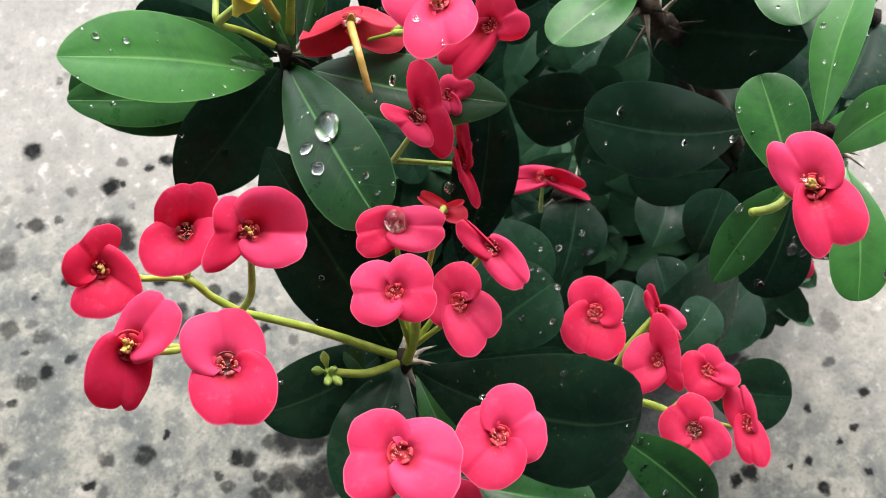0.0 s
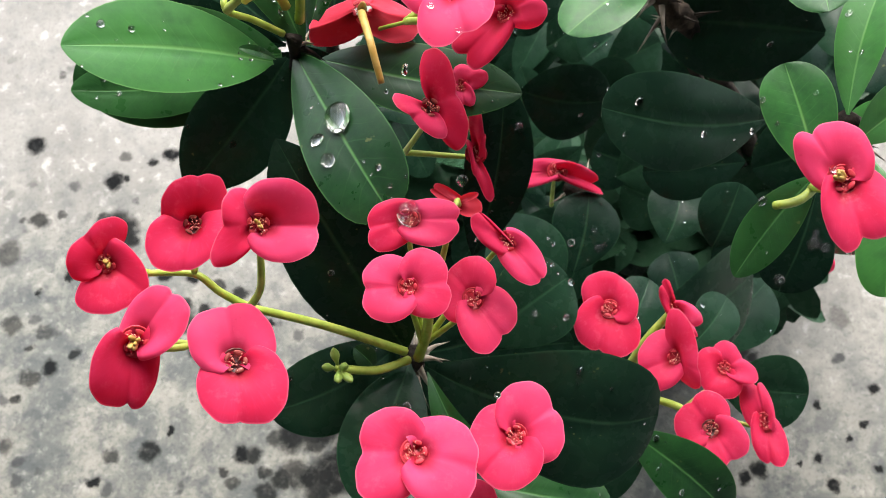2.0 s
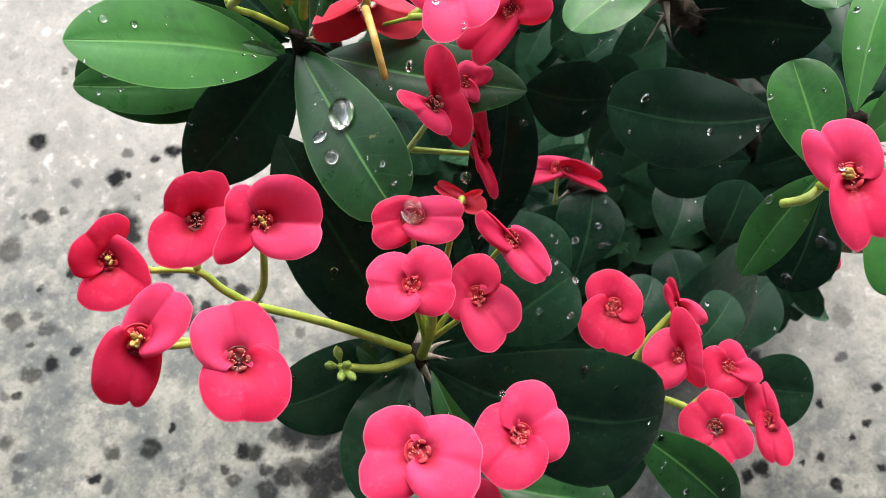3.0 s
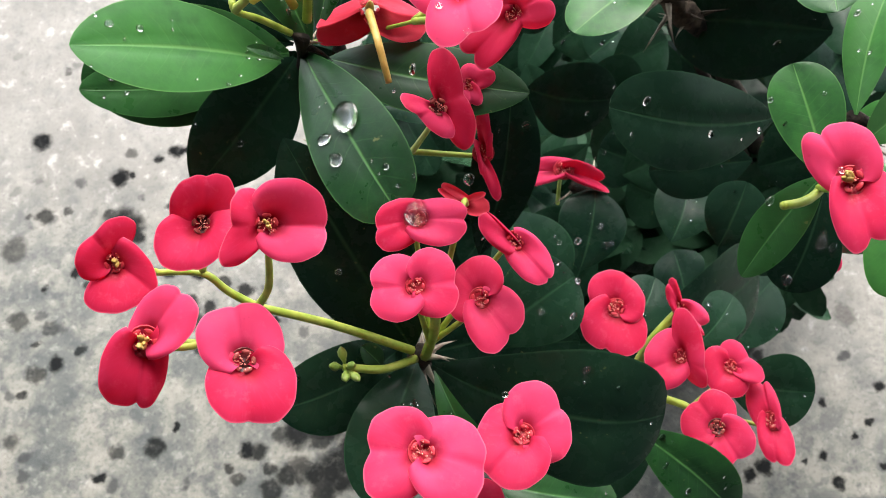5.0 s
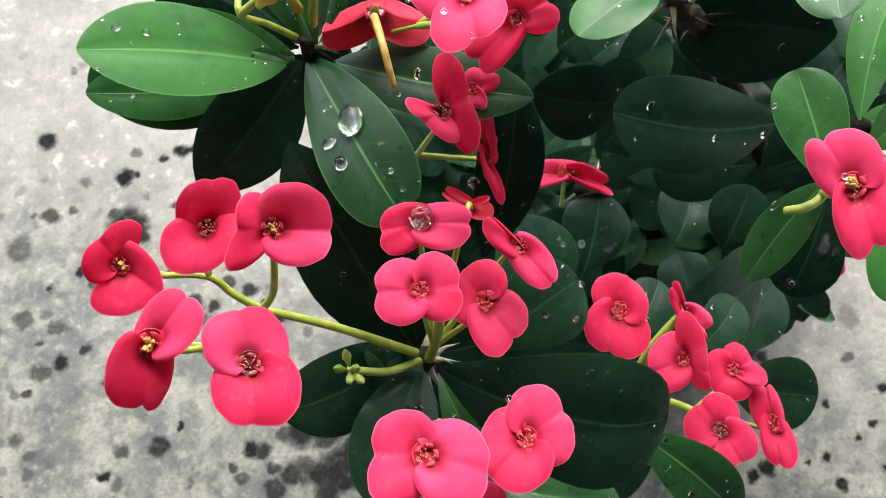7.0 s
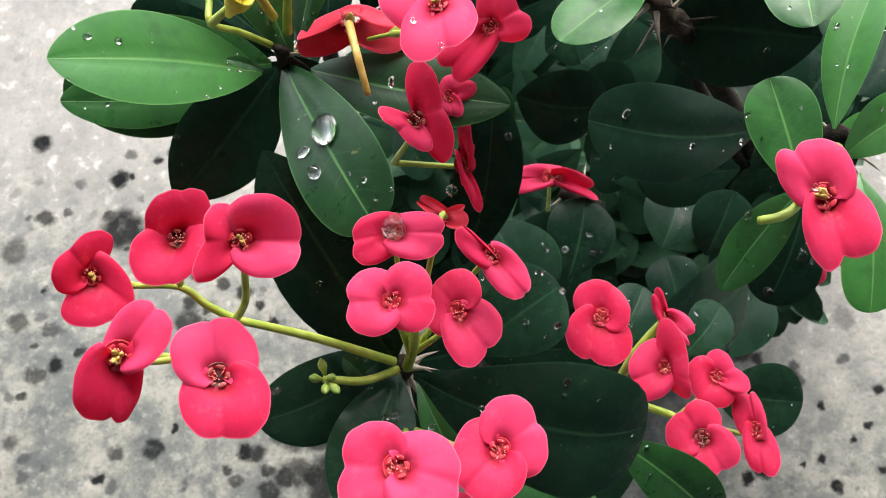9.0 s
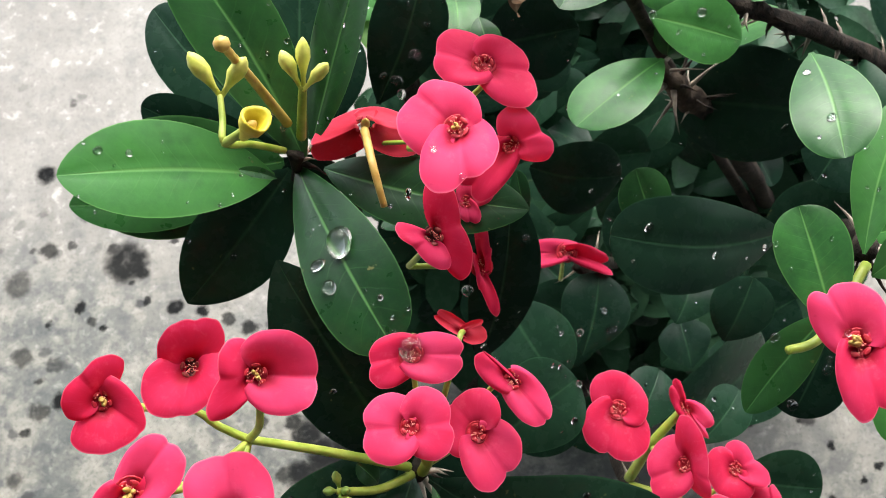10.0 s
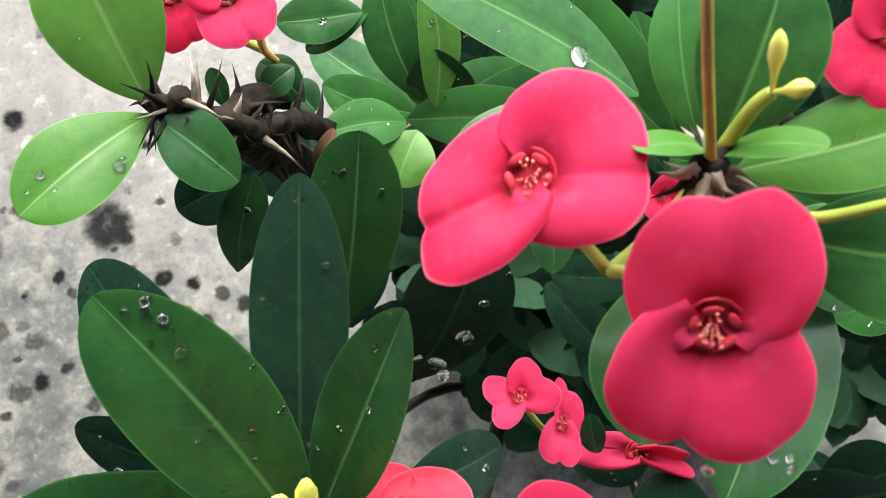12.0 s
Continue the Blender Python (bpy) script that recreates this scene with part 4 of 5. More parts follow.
leaf(p_low, (0.132, 0.138, 0.56), (0.174, 0.132, 0.56), 0.037, (-0.17, -0.51, 0.85), bend=0.1, cup=0.08, wide=0.58, leaf_tone=1)
leaf(p_low, (0.115, 0.151, 0.58), (0.137, 0.176, 0.58), 0.023, (-0.11, -0.38, 0.92), leaf_tone=1, bend=0.1, cup=0.1, wide=0.6)
leaf(p_low, (0.1, 0.171, 0.55), (0.169, 0.21, 0.52), 0.058, (-0.21, -0.70, 0.68), bend=0.08, cup=0.06, wide=0.6, leaf_tone=1)
leaf(p_low, (0.084, 0.157, 0.58), (0.101, 0.187, 0.58), 0.025, (-0.15, -0.56, 0.81), bend=0.08, cup=0.06, wide=0.6, leaf_tone=1)
leaf(p_low, (0.098, 0.116, 0.55), (0.064, 0.096, 0.53), 0.031, (-0.12, -0.35, 0.93), bend=0.08, cup=0.06, wide=0.6, leaf_tone=1)

# the stem with one flower
p_right = plant("crown of thorns stem with pale leaves and one pink flower")
stem(p_right, [(0.144, 0.182, 0.735), (0.198, 0.245, 0.6), (0.292, 0.38, 0.3), (0.387, 0.523, 0)], 0.005)
leaf(p_right, (0.1210, 0.1484, 0.7606), (0.1136, 0.1840, 0.7708), 0.0215, (-0.30, -0.05, 0.95), leaf_tone=3, bend=0.03, cup=0.06, wide=0.58, blunt=0.7)
leaf(p_right, (0.1275, 0.1602, 0.7403), (0.1027, 0.1344, 0.7197), 0.0165, (-0.43, -0.42, 0.80), leaf_tone=0, bend=0.06, cup=0.1, wide=0.5)
leaf(p_right, (0.139, 0.169, 0.71), (0.126, 0.139, 0.69), 0.025, (-0.19, -0.25, 0.95), leaf_tone=1, bend=0.08, cup=0.05, wide=0.6)
leaf(p_right, (0.145, 0.163, 0.745), (0.143, 0.119, 0.737), 0.019, (-0.28, -0.10, 0.95), leaf_tone=3, bend=0.08, cup=0.12, wide=0.65)
leaf(p_right, (0.136, 0.174, 0.755), (0.155, 0.222, 0.768), 0.017, (-0.47, -0.06, 0.88), bend=0.04, cup=0.22, wide=0.55, leaf_tone=3)
leaf(p_right, (0.124, 0.234, 0.775), (0.124, 0.192, 0.785), 0.025, (-0.23, -0.17, 0.96), bend=0.08, cup=0.05, wide=0.6, leaf_tone=3)
leaf(p_right, (0.145, 0.174, 0.735), (0.168, 0.18, 0.76), 0.019, (-0.30, -0.04, 0.95), bend=0.08, cup=0.1, wide=0.55, leaf_tone=3)
leaf(p_right, (0.159, 0.203, 0.7), (0.176, 0.206, 0.7), 0.011, (-0.25, -0.36, 0.90), bend=0.08, cup=0.1, wide=0.55, leaf_tone=3)
leaf(p_right, (0.156, 0.168, 0.7), (0.159, 0.165, 0.66), 0.022, (-0.24, -0.45, 0.86), bend=0.08, cup=0.1, wide=0.55, leaf_tone=3)
flower(p_right, (0.1180, 0.1374, 0.7842), 0.0181, ((0.1114, 0.1515, 0.7863), (0.1247, 0.1468, 0.7896), (0.1083, 0.1416, 0.7830)), ((0.1208, 0.1203, 0.7831), (0.1300, 0.1300, 0.7880), (0.1124, 0.1254, 0.7811)), joint=(0.124, 0.154, 0.745), seed=41, swirl=-1, yellow=2)
stalk(p_right, [(0.144, 0.178, 0.735), (0.123, 0.152, 0.745), (0.11, 0.146, 0.75)], 0.0016)
flower(p_right, (0.1540, 0.1670, 0.6600), 0.0104, ((0.1561, 0.1767, 0.6630), (0.1469, 0.1722, 0.6632), (0.1629, 0.1700, 0.6593)), ((0.1527, 0.1567, 0.6605), (0.1454, 0.1638, 0.6621), (0.1614, 0.1615, 0.6582)), seed=42, swirl=-1)
leaf(p_right, (0.215, 0.342, 0.6), (0.211, 0.293, 0.6), 0.032, (-0.32, -0.72, 0.61), bend=0.06, cup=0.1, leaf_tone=1)

# the thorny stem over the open concrete
p_back = plant("thorny brown crown of thorns stem with few bright leaves")
stem(p_back, [(-0.101, 0.36, 0.701), (-0.087, 0.356, 0.7), (-0.073, 0.357, 0.68), (-0.067, 0.367, 0.6), (-0.068, 0.373, 0.45), (-0.097, 0.364, 0.2), (-0.123, 0.37, 0)], 0.0042, spines=24, reach=1.0, share=0.35, dead=0.45)
leaf(p_back, (-0.101, 0.36, 0.7), (-0.116, 0.4, 0.735), 0.036, (0.28, -0.22, 0.94), bend=0.05, cup=0.1, young=True, wide=0.55)
leaf(p_back, (-0.1, 0.356, 0.7), (-0.131, 0.321, 0.715), 0.027, (0.30, -0.08, 0.95), bend=0.08, cup=0.06, young=True, wide=0.58)
leaf(p_back, (-0.0984, 0.3550, 0.7001), (-0.0697, 0.3320, 0.7069), 0.0215, (0.12, -0.42, 0.90), bend=0.1, cup=0.12, wide=0.55)
leaf(p_back, (-0.082, 0.356, 0.64), (-0.11, 0.341, 0.64), 0.023, (0.26, -0.44, 0.86), bend=0.1, cup=0.1, wide=0.55, leaf_tone=1)
leaf(p_back, (-0.079, 0.312, 0.67), (-0.067, 0.336, 0.7), 0.015, (0.24, -0.32, 0.91), bend=0.06, cup=0.12, wide=0.55)
leaf(p_back, (-0.06, 0.374, 0.66), (-0.074, 0.385, 0.67), 0.015, (0.21, -0.17, 0.96), bend=0.1, cup=0.1, wide=0.6)
flower(p_back, (-0.0780, 0.3950, 0.7000), 0.0160, ((-0.0707, 0.3816, 0.6950), (-0.0641, 0.3959, 0.6961), (-0.0858, 0.3828, 0.6997)), ((-0.0833, 0.4065, 0.7098), (-0.0694, 0.4064, 0.7023), (-0.0911, 0.3933, 0.7059)), seed=51, swirl=1, dark=1)
flower(p_back, (-0.1030, 0.4060, 0.6800), 0.0172, ((-0.0969, 0.3913, 0.6734), (-0.0878, 0.4032, 0.6814), (-0.1131, 0.3964, 0.6730)), ((-0.1097, 0.4171, 0.6913), (-0.0932, 0.4141, 0.6889), (-0.1185, 0.4072, 0.6806)), seed=52, swirl=-1)
stalk(p_back, [(-0.07, 0.399, 0.69), (-0.071, 0.387, 0.68), (-0.068, 0.385, 0.67)], 0.0014, tone='amber')
stalk(p_back, [(-0.087, 0.392, 0.68), (-0.079, 0.391, 0.675), (-0.072, 0.389, 0.67)], 0.0018)
leaf(p_back, (-0.105, 0.385, 0.6), (-0.07, 0.366, 0.58), 0.028, (0.19, -0.58, 0.79), bend=0.06, cup=0.1, leaf_tone=1)
leaf(p_back, (-0.102, 0.374, 0.58), (-0.076, 0.394, 0.58), 0.029, (0.19, -0.59, 0.78), bend=0.06, cup=0.1, leaf_tone=1)
leaf(p_back, (-0.075, 0.406, 0.56), (-0.084, 0.372, 0.56), 0.028, (0.16, -0.59, 0.79), bend=0.06, cup=0.1, leaf_tone=1)
leaf(p_back, (-0.082, 0.365, 0.68), (-0.085, 0.375, 0.69), 0.007, (0.26, -0.36, 0.90), bend=0.06, cup=0.1)
stem(p_back, [(-0.079, 0.357, 0.69), (-0.076, 0.369, 0.675), (-0.068, 0.377, 0.66)], 0.0045, spines=10, reach=0.8, share=0.9, dead=0.7)
stem(p_back, [(-0.076, 0.356, 0.68), (-0.074, 0.359, 0.65), (-0.07, 0.368, 0.6)], 0.0065, spines=14, reach=0.8, share=0.9, dead=1)
stem(p_back, [(-0.07, 0.358, 0.675), (-0.064, 0.367, 0.66), (-0.058, 0.373, 0.63)], 0.0042, spines=10, reach=0.9, share=0.9, dead=1)
leaf(p_back, (-0.07, 0.385, 0.65), (-0.058, 0.374, 0.65), 0.014, (0.19, -0.26, 0.95), bend=0.1, cup=0.1, wide=0.55)
leaf(p_back, (-0.062, 0.383, 0.67), (-0.072, 0.374, 0.67), 0.011, (0.21, -0.27, 0.94), bend=0.1, cup=0.1, wide=0.55)
leaf(p_back, (-0.061, 0.358, 0.63), (-0.053, 0.371, 0.64), 0.008, (0.17, -0.11, 0.98), bend=0.2, cup=0.4, wide=0.5, leaf_tone=2)
stem(p_back, [(-0.101, 0.36, 0.701), (-0.093, 0.357, 0.702), (-0.087, 0.357, 0.712)], 0.0028, spines=6, reach=0.7, share=1.0, husk=1)

# the tall stem
p_high = plant("tall crown of thorns stem with two large red flowers")
stem(p_high, [(0.042, 0.3, 0.817), (0.048, 0.302, 0.8), (0.121, 0.335, 0.6), (0.242, 0.38, 0.3), (0.357, 0.43, 0)], 0.0032, spines=22, reach=0.6, share=0.2)
flower(p_high, (0.0102, 0.2971, 0.8263), 0.0204, ((-0.0071, 0.2883, 0.8274), (0.0026, 0.3069, 0.8282), (0.0030, 0.2800, 0.8271)), ((0.0293, 0.2977, 0.8291), (0.0166, 0.3143, 0.8297), (0.0184, 0.2844, 0.8275)), joint=(0.024, 0.283, 0.815), seed=61, swirl=1)
flower(p_high, (0.0365, 0.2703, 0.8362), 0.0198, ((0.0363, 0.2864, 0.8495), (0.0227, 0.2766, 0.8403), (0.0505, 0.2770, 0.8440)), ((0.0326, 0.2539, 0.8251), (0.0220, 0.2653, 0.8301), (0.0498, 0.2580, 0.8335)), joint=(0.024, 0.283, 0.815), seed=62, swirl=-1)
stalk(p_high, [(0.042, 0.3, 0.817), (0.032, 0.29, 0.81), (0.024, 0.283, 0.815)], 0.0014)
stalk(p_high, [(0.042, 0.3, 0.817), (0.036, 0.305, 0.845), (0.032, 0.31, 0.865)], 0.0009, tone='amber')
stalk(p_high, [(0.043, 0.302, 0.815), (0.046, 0.306, 0.83), (0.048, 0.307, 0.835)], 0.0013)
bud(p_high, (0.048, 0.307, 0.835), (0.047, 0.313, 0.845), 0.0014)
bud(p_high, (0.048, 0.307, 0.835), (0.051, 0.304, 0.845), 0.0014)
stalk(p_high, [(0.049, 0.292, 0.82), (0.055, 0.288, 0.83), (0.064, 0.288, 0.84)], 0.0010)
leaf(p_high, (0.044, 0.303, 0.815), (0.027, 0.3, 0.83), 0.008, (-0.13, 0.46, 0.88), bend=0.1, cup=0.1, young=True, wide=0.6)
leaf(p_high, (0.043, 0.303, 0.815), (0.056, 0.298, 0.835), 0.008, (-0.19, 0.46, 0.86), bend=0.1, cup=0.1, young=True, wide=0.6)
leaf(p_high, (0.058, 0.292, 0.8), (0.103, 0.287, 0.8), 0.026, (-0.31, -0.22, 0.92), bend=0.08, cup=0.08, wide=0.5, leaf_tone=3)
leaf(p_high, (0.048, 0.302, 0.81), (0.081, 0.306, 0.83), 0.017, (-0.28, -0.05, 0.96), bend=0.08, cup=0.08, young=True, wide=0.55)
leaf(p_high, (0.053, 0.304, 0.8), (0.094, 0.3, 0.8), 0.012, (-0.30, -0.25, 0.92), bend=0.08, cup=0.08, wide=0.55, leaf_tone=3)
leaf(p_high, (0.045, 0.306, 0.81), (0.054, 0.332, 0.83), 0.022, (-0.20, -0.08, 0.98), bend=0.08, cup=0.08, leaf_tone=3, wide=0.55)
leaf(p_high, (0.044, 0.31, 0.8), (0.04, 0.339, 0.81), 0.012, (-0.37, -0.16, 0.91), bend=0.08, cup=0.1, wide=0.55, leaf_tone=3)
leaf(p_high, (0.055, 0.294, 0.79), (0.088, 0.293, 0.77), 0.023, (-0.26, -0.09, 0.96), bend=0.08, cup=0.08, wide=0.55, leaf_tone=3)
flower(p_high, (0.0700, 0.3180, 0.8300), 0.0110, ((0.0742, 0.3257, 0.8367), (0.0643, 0.3259, 0.8321), (0.0792, 0.3166, 0.8335)), ((0.0648, 0.3092, 0.8260), (0.0604, 0.3189, 0.8276), (0.0753, 0.3096, 0.8290)), seed=63, swirl=1)
leaf(p_high, (0.072, 0.29, 0.772), (0.046, 0.243, 0.792), 0.028, (-0.16, -0.57, 0.81), leaf_tone=0, bend=0.06, cup=0.1, wide=0.5)
leaf(p_high, (0.038, 0.286, 0.8), (0.03, 0.254, 0.8), 0.026, (-0.27, -0.16, 0.95), leaf_tone=0, bend=0.06, cup=0.12, wide=0.5)
leaf(p_high, (0.092, 0.303, 0.7), (0.13, 0.296, 0.69), 0.028, (-0.33, -0.31, 0.89), bend=0.06, cup=0.1, leaf_tone=3)

# stems at the rear
p_rear = plant("crown of thorns stems with wet pale leaves and bare thorny wood")
stem(p_rear, [(-0.019, 0.402, 0.588), (-0.024, 0.4, 0.55), (-0.024, 0.434, 0.3), (-0.025, 0.485, 0)], 0.006)
leaf(p_rear, (-0.0200, 0.3800, 0.6400), (-0.0340, 0.4180, 0.6650), 0.020, (-0.02, -0.49, 0.87), bend=0.05, cup=0.12, wide=0.55, leaf_tone=3)
leaf(p_rear, (-0.0150, 0.3760, 0.6450), (-0.0170, 0.4160, 0.6750), 0.016, (0.35, -0.11, 0.93), bend=0.05, cup=0.1, young=True, wide=0.45)
leaf(p_rear, (0.049, 0.358, 0.7), (-0.02, 0.382, 0.74), 0.027, (0.07, 0.12, 0.99), bend=0.06, cup=0.08, leaf_tone=3, wide=0.5)
leaf(p_rear, (0.06, 0.352, 0.68), (0.02, 0.387, 0.72), 0.029, (-0.02, -0.29, 0.96), bend=0.06, cup=0.08, wide=0.5, leaf_tone=3)
leaf(p_rear, (-0.025, 0.39, 0.6), (-0.065, 0.404, 0.6), 0.021, (0.11, -0.44, 0.89), bend=0.06, cup=0.1, wide=0.5, leaf_tone=3)
leaf(p_rear, (-0.027, 0.397, 0.59), (-0.074, 0.433, 0.58), 0.024, (0.13, -0.18, 0.97), bend=0.06, cup=0.1, wide=0.5, leaf_tone=3)
leaf(p_rear, (-0.04, 0.407, 0.66), (-0.071, 0.404, 0.66), 0.018, (0.17, -0.24, 0.96), bend=0.06, cup=0.1, wide=0.5, leaf_tone=3)
leaf(p_rear, (-0.038, 0.407, 0.66), (-0.062, 0.397, 0.65), 0.012, (0.26, -0.12, 0.96), bend=0.06, cup=0.1, wide=0.5, leaf_tone=3)
leaf(p_rear, (-0.063, 0.375, 0.62), (-0.03, 0.387, 0.6), 0.020, (0.13, -0.13, 0.98), bend=0.06, cup=0.1, wide=0.5, leaf_tone=3)
leaf(p_rear, (-0.025, 0.383, 0.6), (-0.034, 0.359, 0.6), 0.025, (0.09, -0.00, 1.00), bend=0.06, cup=0.1, young=True, wide=0.5)
leaf(p_rear, (-0.02, 0.398, 0.6), (0.024, 0.39, 0.64), 0.020, (0.01, -0.27, 0.96), bend=0.06, cup=0.1, wide=0.5, leaf_tone=3)
leaf(p_rear, (0.064, 0.351, 0.68), (0.049, 0.385, 0.7), 0.016, (-0.16, -0.27, 0.95), bend=0.06, cup=0.1, wide=0.5, leaf_tone=3)
leaf(p_rear, (-0.034, 0.448, 0.55), (-0.041, 0.464, 0.56), 0.021, (0.10, -0.14, 0.99), bend=0.06, cup=0.1, wide=0.5, leaf_tone=3)
leaf(p_rear, (0.022, 0.343, 0.65), (0.025, 0.313, 0.65), 0.016, (-0.06, 0.02, 1.00), bend=0.06, cup=0.1, wide=0.5, leaf_tone=3)
leaf(p_rear, (0.107, 0.318, 0.645), (0.063, 0.279, 0.655), 0.033, (-0.12, 0.18, 0.98), bend=0.1, cup=0.05, wide=0.6, leaf_tone=3)
leaf(p_rear, (0.092, 0.328, 0.68), (0.117, 0.324, 0.7), 0.022, (-0.22, -0.30, 0.93), bend=0.06, cup=0.08, wide=0.5, leaf_tone=3)
leaf(p_rear, (0.092, 0.334, 0.68), (0.057, 0.338, 0.7), 0.022, (-0.15, -0.37, 0.92), bend=0.06, cup=0.08, wide=0.5, leaf_tone=3)
leaf(p_rear, (0.11, 0.324, 0.64), (0.123, 0.325, 0.67), 0.021, (-0.20, 0.02, 0.98), bend=0.06, cup=0.08, wide=0.5, leaf_tone=3)
leaf(p_rear, (0.11, 0.323, 0.64), (0.103, 0.329, 0.67), 0.014, (-0.20, -0.16, 0.97), bend=0.06, cup=0.08, wide=0.5, leaf_tone=3)
leaf(p_rear, (0.139, 0.343, 0.62), (0.167, 0.344, 0.64), 0.020, (-0.26, 0.03, 0.97), bend=0.06, cup=0.08, wide=0.5, leaf_tone=3)
leaf(p_rear, (0.137, 0.344, 0.66), (0.158, 0.334, 0.67), 0.014, (-0.26, 0.05, 0.96), bend=0.06, cup=0.08, wide=0.5, leaf_tone=3)
leaf(p_rear, (0.152, 0.352, 0.66), (0.165, 0.336, 0.67), 0.019, (-0.13, -0.45, 0.88), bend=0.06, cup=0.08, wide=0.5, leaf_tone=3)
leaf(p_rear, (0.167, 0.342, 0.66), (0.193, 0.351, 0.67), 0.021, (-0.17, -0.25, 0.95), bend=0.06, cup=0.08, wide=0.5, leaf_tone=3)
leaf(p_rear, (0.165, 0.342, 0.66), (0.14, 0.352, 0.68), 0.016, (-0.11, -0.27, 0.96), bend=0.06, cup=0.08, wide=0.5, leaf_tone=3)
leaf(p_rear, (0.167, 0.345, 0.66), (0.17, 0.37, 0.68), 0.019, (-0.14, -0.28, 0.95), bend=0.06, cup=0.08, wide=0.5, leaf_tone=3)
leaf(p_rear, (0.133, 0.366, 0.64), (0.139, 0.361, 0.66), 0.022, (-0.07, -0.64, 0.76), bend=0.06, cup=0.08, wide=0.5, leaf_tone=3)
leaf(p_rear, (0.025, 0.346, 0.62), (0.07, 0.341, 0.64), 0.044, (0.01, -0.73, 0.69), bend=0.06, cup=0.08, wide=0.5, leaf_tone=1)
leaf(p_rear, (0.055, 0.366, 0.62), (0.026, 0.361, 0.6), 0.019, (0.03, -0.73, 0.68), bend=0.06, cup=0.08, wide=0.5, leaf_tone=1)
leaf(p_rear, (-0.027, 0.377, 0.63), (0.033, 0.365, 0.66), 0.023, (0.13, -0.48, 0.87), bend=0.1, cup=0.08, wide=0.5, leaf_tone=3)
leaf(p_rear, (-0.014, 0.383, 0.62), (-0.014, 0.392, 0.66), 0.026, (-0.04, -0.40, 0.91), bend=0.1, cup=0.08, wide=0.5, leaf_tone=3)
leaf(p_rear, (-0.01, 0.379, 0.62), (0.034, 0.383, 0.66), 0.023, (-0.08, -0.20, 0.98), bend=0.1, cup=0.08, wide=0.5, leaf_tone=3)
leaf(p_rear, (0.008, 0.374, 0.64), (0.012, 0.332, 0.65), 0.023, (0.12, -0.36, 0.93), bend=0.06, cup=0.08, wide=0.5, leaf_tone=3)
stem(p_rear, [(0.081, 0.36, 0.7), (0.113, 0.338, 0.68), (0.147, 0.332, 0.66), (0.197, 0.34, 0.62), (0.263, 0.357, 0.55)], 0.0042, spines=40, reach=0.8, share=0.95)
stem(p_rear, [(0.105, 0.316, 0.64), (0.115, 0.312, 0.63), (0.126, 0.311, 0.615)], 0.0056, spines=18, reach=1.3, share=1.0, husk=1)
stem(p_rear, [(0.123, 0.311, 0.62), (0.148, 0.323, 0.57), (0.216, 0.363, 0.4), (0.36, 0.49, 0)], 0.0058, spines=10, reach=1.2, share=0.4, dead=0.6)
leaf(p_rear, (0.055, 0.355, 0.67), (-0.008, 0.349, 0.68), 0.025, (-0.07, 0.04, 1.00), bend=0.06, cup=0.08, leaf_tone=3)
leaf(p_rear, (0.05, 0.322, 0.7), (0.036, 0.323, 0.69), 0.010, (0.23, -0.36, 0.90), bend=0.25, cup=0.5, wide=0.5, leaf_tone=2)
leaf(p_rear, (0.048, 0.324, 0.7), (0.04, 0.321, 0.68), 0.008, (-0.43, -0.30, 0.85), bend=0.3, cup=0.5, wide=0.5, leaf_tone=2)
flower(p_rear, (0.0540, 0.3260, 0.7000), 0.0074, ((0.0585, 0.3309, 0.7033), (0.0515, 0.3297, 0.7050), (0.0603, 0.3264, 0.6978)), ((0.0518, 0.3190, 0.7006), (0.0487, 0.3247, 0.7038), (0.0575, 0.3214, 0.6967)), seed=91, swirl=1)

# the inside of the clump
p_inner = plant("shaded inner crown of thorns stems with dark dense leaves")
stem(p_inner, [(0.071, 0.253, 0.55), (0.106, 0.312, 0.4), (0.152, 0.385, 0.2), (0.192, 0.457, 0)], 0.0055, spines=8)
leaf(p_inner, (0.13, 0.205, 0.7), (0.062, 0.191, 0.738), 0.035, (-0.19, -0.52, 0.83), bend=0.05, cup=0.04, wide=0.55, blunt=0.7, leaf_tone=1)
leaf(p_inner, (0.0460, 0.3030, 0.5700), (0.0960, 0.3030, 0.5550), 0.046, (-0.09, -0.79, 0.60), bend=0.08, cup=0.04, wide=0.5, leaf_tone=1)
leaf(p_inner, (0.197, 0.303, 0.61), (0.118, 0.323, 0.6), 0.063, (-0.23, -0.81, 0.54), bend=0.08, cup=0.04, wide=0.5, leaf_tone=1)
leaf(p_inner, (0.254, 0.303, 0.5), (0.194, 0.299, 0.47), 0.055, (-0.34, -0.64, 0.69), bend=0.08, cup=0.04, wide=0.5, leaf_tone=1)
leaf(p_inner, (0.068, 0.204, 0.55), (0.079, 0.245, 0.56), 0.036, (-0.10, -0.63, 0.77), bend=0.08, cup=0.06, wide=0.55, leaf_tone=1)
leaf(p_inner, (0.119, 0.222, 0.54), (0.132, 0.257, 0.54), 0.034, (-0.19, -0.70, 0.69), bend=0.08, cup=0.06, wide=0.55, leaf_tone=1)
leaf(p_inner, (0.128, 0.194, 0.6), (0.14, 0.217, 0.62), 0.029, (-0.14, -0.56, 0.82), bend=0.08, cup=0.06, wide=0.55, leaf_tone=1)
